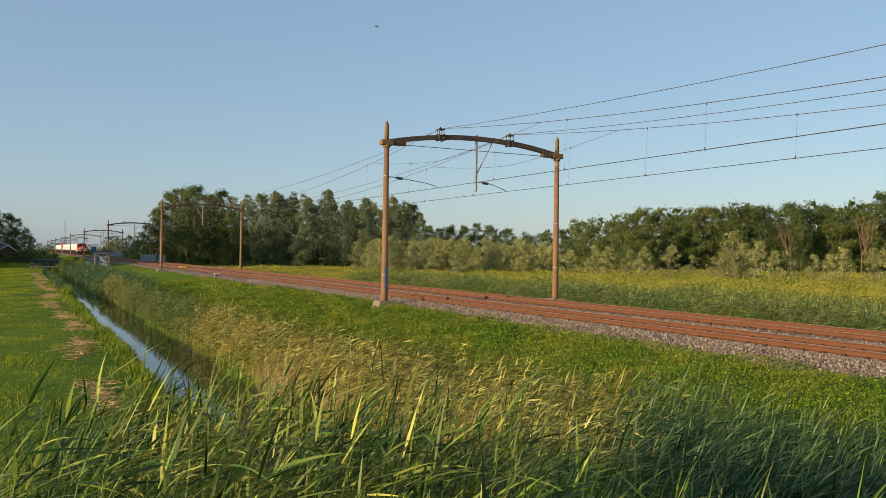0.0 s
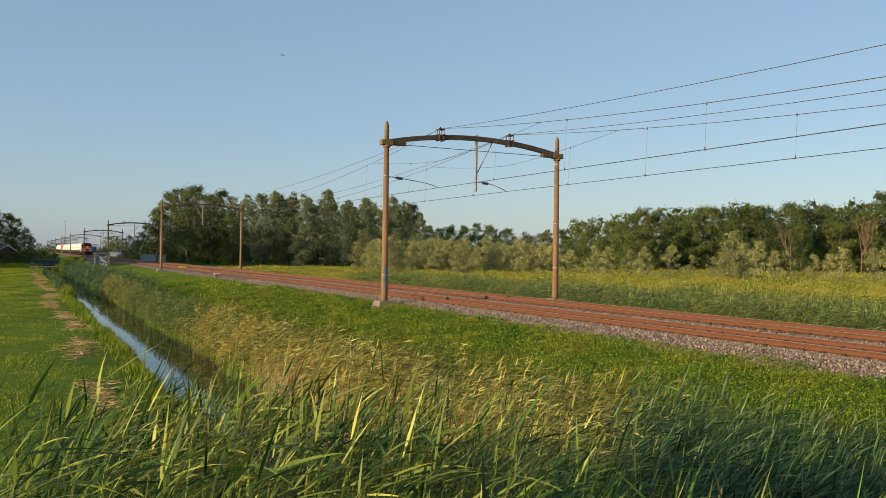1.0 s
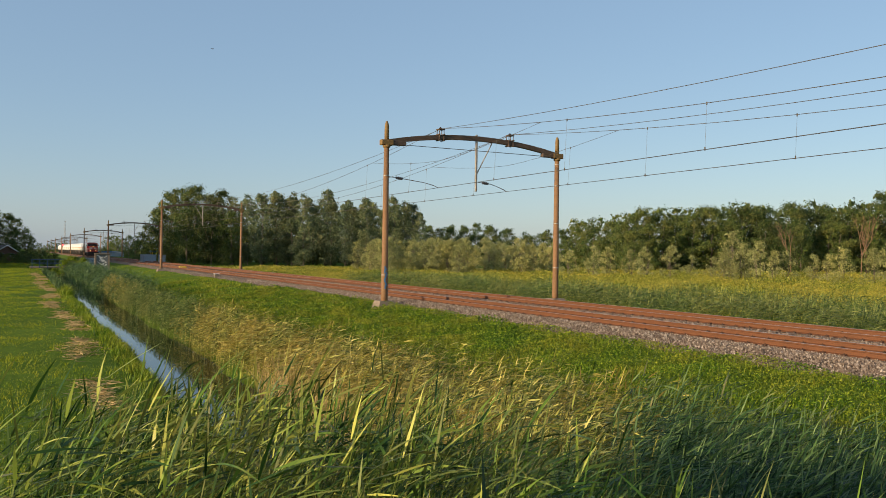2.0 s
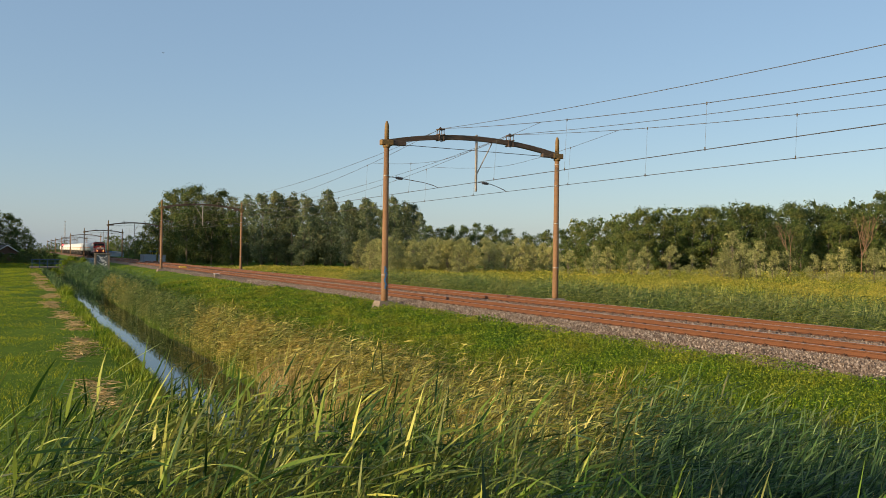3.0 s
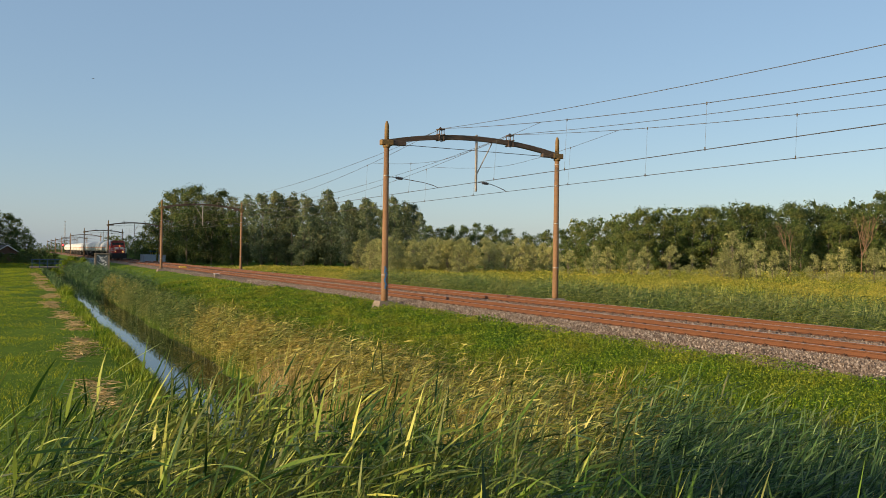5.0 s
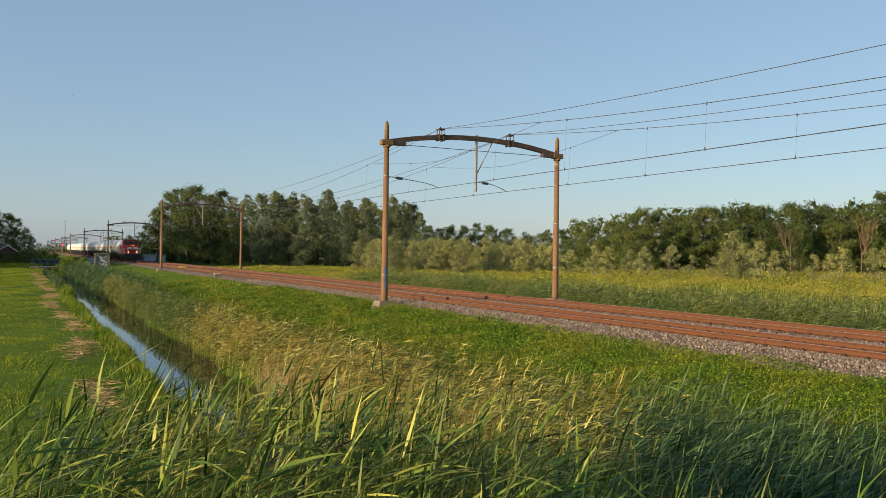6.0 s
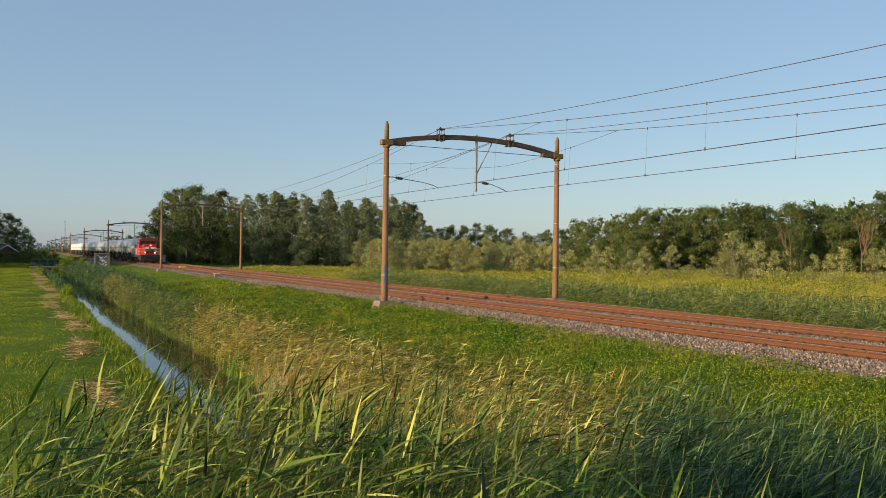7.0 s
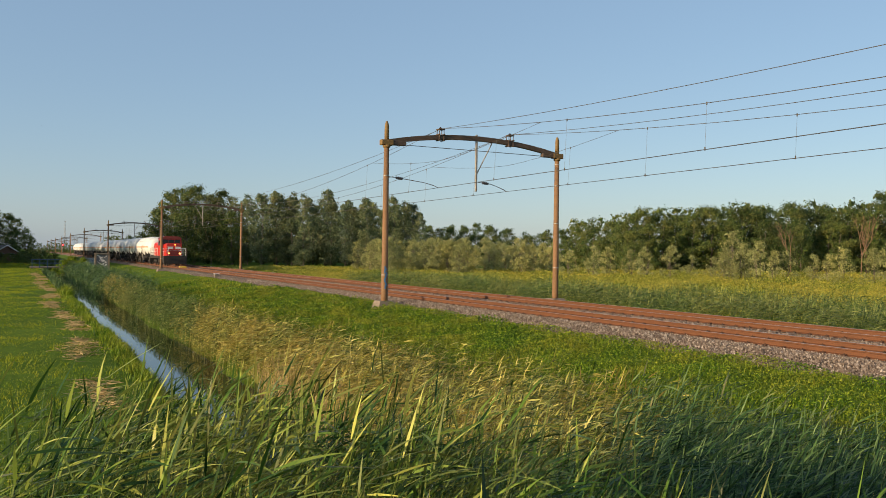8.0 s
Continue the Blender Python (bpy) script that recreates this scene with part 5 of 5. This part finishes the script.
def farm_house():
    x, y = spot(13, 197)
    t = thing("farm_house", "brick farm house with a dark pitched roof", "house", pose(x, y, -1.0, 0, 0, 12))
    brick = surface("dark_brick", (0.13, 0.06, 0.045), (0.20, 0.10, 0.07), 0.85, big=0.8, small=0.06)
    tiles = surface("slate_roof", (0.05, 0.05, 0.055), (0.09, 0.085, 0.085), 0.7, big=0.8, small=0.1)
    bm = bmesh.new()
    swept(bm, [(-2.3, 0), (2.3, 0), (2.3, 2.2), (0, 3.7), (-2.3, 2.2)], [0, 7])
    part("wall", bm, brick, t)
    for sx in (-1, 1):
        bm = bmesh.new()
        swept(bm, [(sx * 2.75, 1.95), (sx * 2.72, 2.12), (0, 3.93), (0, 3.74)], [-0.35, 7.3])
        part("roof", bm, tiles, t)
        bm = bmesh.new()
        swept(bm, [(sx * 2.78, 1.93), (sx * 2.74, 2.16), (0, 3.97), (0, 3.72)], [-0.42, -0.36])
        part("bargeboard", bm, M_WHITE, t, "pale bargeboard")
    for sx in (-1.1, 1.1):
        bm = bmesh.new()
        box(bm, sx - 0.45, -0.03, 0.9, sx + 0.45, 0.03, 2.0, 0.01)
        w = part("window", bm, M_WHITE, t, "white window")
        bm = bmesh.new()
        box(bm, sx - 0.37, -0.045, 0.98, sx + 0.37, -0.032, 1.92)
        part("pane", bm, M_GLASS_DARK, w)


def track_bits():
    bm = bmesh.new()
    box(bm, -0.45, -0.3, -0.2, 0.45, 0.3, 0.14, 0.04)
    tagged(part("track_magnet", bm, M_YELLOW), "yellow equipment plate between the rails", "track plate").matrix_basis = pose(0.0, 111, 0.0)
    for y in (79.0,):
        t = thing("junction_box", "small pale junction box beside the track", "junction box", pose(-2.3, y, -0.36))
        bm = bmesh.new()
        box(bm, -0.22, -0.2, 0, 0.22, 0.2, 0.34, 0.03)
        part("body", bm, M_CONCRETE, t)
        bm = bmesh.new()
        box(bm, -0.26, -0.24, 0.34, 0.26, 0.24, 0.4, 0.02)
        part("lid", bm, M_WHITE, t)


def bird():
    t = thing("bird", "small dark bird in flight", "bird")
    m = surface("dark_feather", (0.05, 0.05, 0.055), (0.09, 0.085, 0.08), 0.7, big=0.1, small=0.02, bump=0.05)
    bm = bmesh.new()
    turned(bm, [(0.004, -0.13), (0.03, -0.09), (0.042, -0.02), (0.036, 0.05), (0.026, 0.1), (0.024, 0.13), (0.004, 0.165)], 10, pose(0, 0, 0, -90, 0, 0))
    part("body", bm, m, t, smooth=True)
    for sx in (-1, 1):
        bm = bmesh.new()
        swept(bm, [(0.0, -0.006), (sx * 0.15, 0.025), (sx * 0.3, 0.02), (sx * 0.3, 0.026), (sx * 0.15, 0.035), (0.0, 0.012)], [-0.04, 0.05])
        part("wing", bm, m, t)
    bm = bmesh.new()
    box(bm, -0.035, -0.2, -0.004, 0.035, -0.1, 0.004)
    part("tail", bm, m, t)
    return t


equipment_shelter()
bridge_railing()
cabinet(*spot(263, 165), 2.7, 1.4, 1.7, "grey relay cabinet beside the level crossing", M_GREYBOX)
cabinet(*spot(287, 160), 1.1, 0.8, 1.7, "small grey relay cabinet beside the crossing", M_GREYBOX)
cabinet(*spot(158, 150), 1.8, 1.2, 1.6, "pale blue-grey cabinet beside the ditch bridge", M_GREYBOX)
signal_post()
radio_mast()
farm_house()
track_bits()


# stands for a low bluish band; distance haze is put into its colour
def shed():
    x, y = spot(192, 330)
    t = thing("long_shed", "long low shed behind the crossing, distance haze in its blue-grey colour", "shed", pose(x, y, -0.6, 0, 0, -20))
    bm = bmesh.new()
    box(bm, -5.5, -2, 0, 5.5, 2, 1.75, 0.05)
    part("wall", bm, surface("hazed_blue_grey_cladding", (0.20, 0.25, 0.32), (0.27, 0.32, 0.38), 0.6, big=1.0, small=0.1), t)
    bm = bmesh.new()
    swept(bm, [(-5.8, 1.75), (5.8, 1.75), (5.8, 1.87), (0, 2.1), (-5.8, 1.87)], [-2.3, 2.3])
    part("roof", bm, M_BLUE, t, "blue-grey roof")
    for k in range(4):
        bm = bmesh.new()
        box(bm, -4.6 + 2.5 * k, -2.03, 0.1, -3.0 + 2.5 * k, -1.98, 1.6, 0.01)
        part("door", bm, M_GREYBOX, t)


def waiting_shelter():
    x, y = spot(274, 200)
    t = thing("waiting_shelter", "small open shelter with blue roof and yellow posts", "shelter", pose(x, y, -0.6, 0, 0, 15))
    for sx in (-0.8, 0.8):
        for sy in (-0.5, 0.5):
            bm = bmesh.new()
            box(bm, sx - 0.08, sy - 0.08, 0, sx + 0.08, sy + 0.08, 2.2)
            part("post", bm, M_YELLOW, t)
    bm = bmesh.new()
    box(bm, -1.0, -0.7, 2.2, 1.0, 0.7, 2.75, 0.06)
    part("roof", bm, M_BLUE, t)
    bm = bmesh.new()
    box(bm, -0.8, 0.42, 0.3, 0.8, 0.48, 1.6, 0.01)
    part("back_panel", bm, M_YELLOW, t)


def crossing_sign():
    x, y = spot(166.5, 300)
    t = thing("road_sign", "blue road sign on a grey post", "road sign", pose(x, y, -0.6))
    bm = bmesh.new()
    rod(bm, (0, 0, 0), (0, 0, 3.2), 0.06)
    part("post", bm, M_GALV, t)
    bm = bmesh.new()
    box(bm, -0.75, -0.1, 2.2, 0.75, -0.05, 3.7, 0.02)
    part("panel", bm, M_BLUE, t)


def dead_tree(px, dep, h, seed):
    x, y = spot(px, dep)
    t = thing("dead_tree", "bare reddish-brown dead tree before the wood", "tree", pose(x, y, float(ground_z(x, y))), group="dead trees")
    g = random.Random(seed)
    bm = bmesh.new()

    def grow(p, d, length, r, depth):
        q = p + d * length
        rod(bm, p, q, r, r * 0.7, 5)
        if depth:
            for _ in range(3 if depth > 1 else 2):
                e = (d + Vector((g.uniform(-0.42, 0.42), g.uniform(-0.42, 0.42), g.uniform(0.0, 0.5)))).normalized()
                grow(q, e, length * g.uniform(0.55, 0.8), r * 0.58, depth - 1)
    grow(Vector((0, 0, -0.2)), Vector((g.uniform(-0.06, 0.06), 0, 1)).normalized(), h * 0.34, 0.10, 4)
    part("trunk", bm, M_DEAD, t)


shed()
waiting_shelter()
crossing_sign()
dead_tree(1400, 137, 9.0, 1)
dead_tree(1524, 136, 11.0, 2)
dead_tree(1534, 137, 9.5, 4)
flier = bird()
flier.scale = (0.6, 0.6, 0.6)


def motions():
    times = [0.5 * k for k in range(17)]
    for ob, back in TRAIN:
        walk(ob, [(t, pose(0, 308.1 + back - 23.93 * t, 0)) for t in times])
    # the bird crosses the sky and draws away
    rows = []
    for t, px, py in ((0, 661, 47), (0.5, 576, 60), (1, 495, 98), (1.5, 425, 88), (2.2, 352, 89), (2.8, 302, 92), (3.5, 241, 101), (4.5, 182, 123), (6, 123, 169), (8, 70, 222)):
        dep = 42 + 9 * t
        x, y = spot(px, dep)
        rows.append((t, pose(x, y, 2.164 + (440 + 0.0145 * (px - 40) - py) / 1455.8 * dep, 0, 0, 35)))
    walk(flier, rows)
    # reeds rocking in a light wind
    for ob, x, y, z, ph, rate in REEDS:
        walk(ob, [(0.4 * k, pose(x, y, z, 1.2 * math.sin(rate * 2.3 * 0.4 * k + ph), 1.6 + 2.6 * math.sin(rate * 3.1 * 0.4 * k + ph) + 0.9 * math.sin(7.1 * 0.4 * k + 2 * ph), 0)) for k in range(21)])


motions()
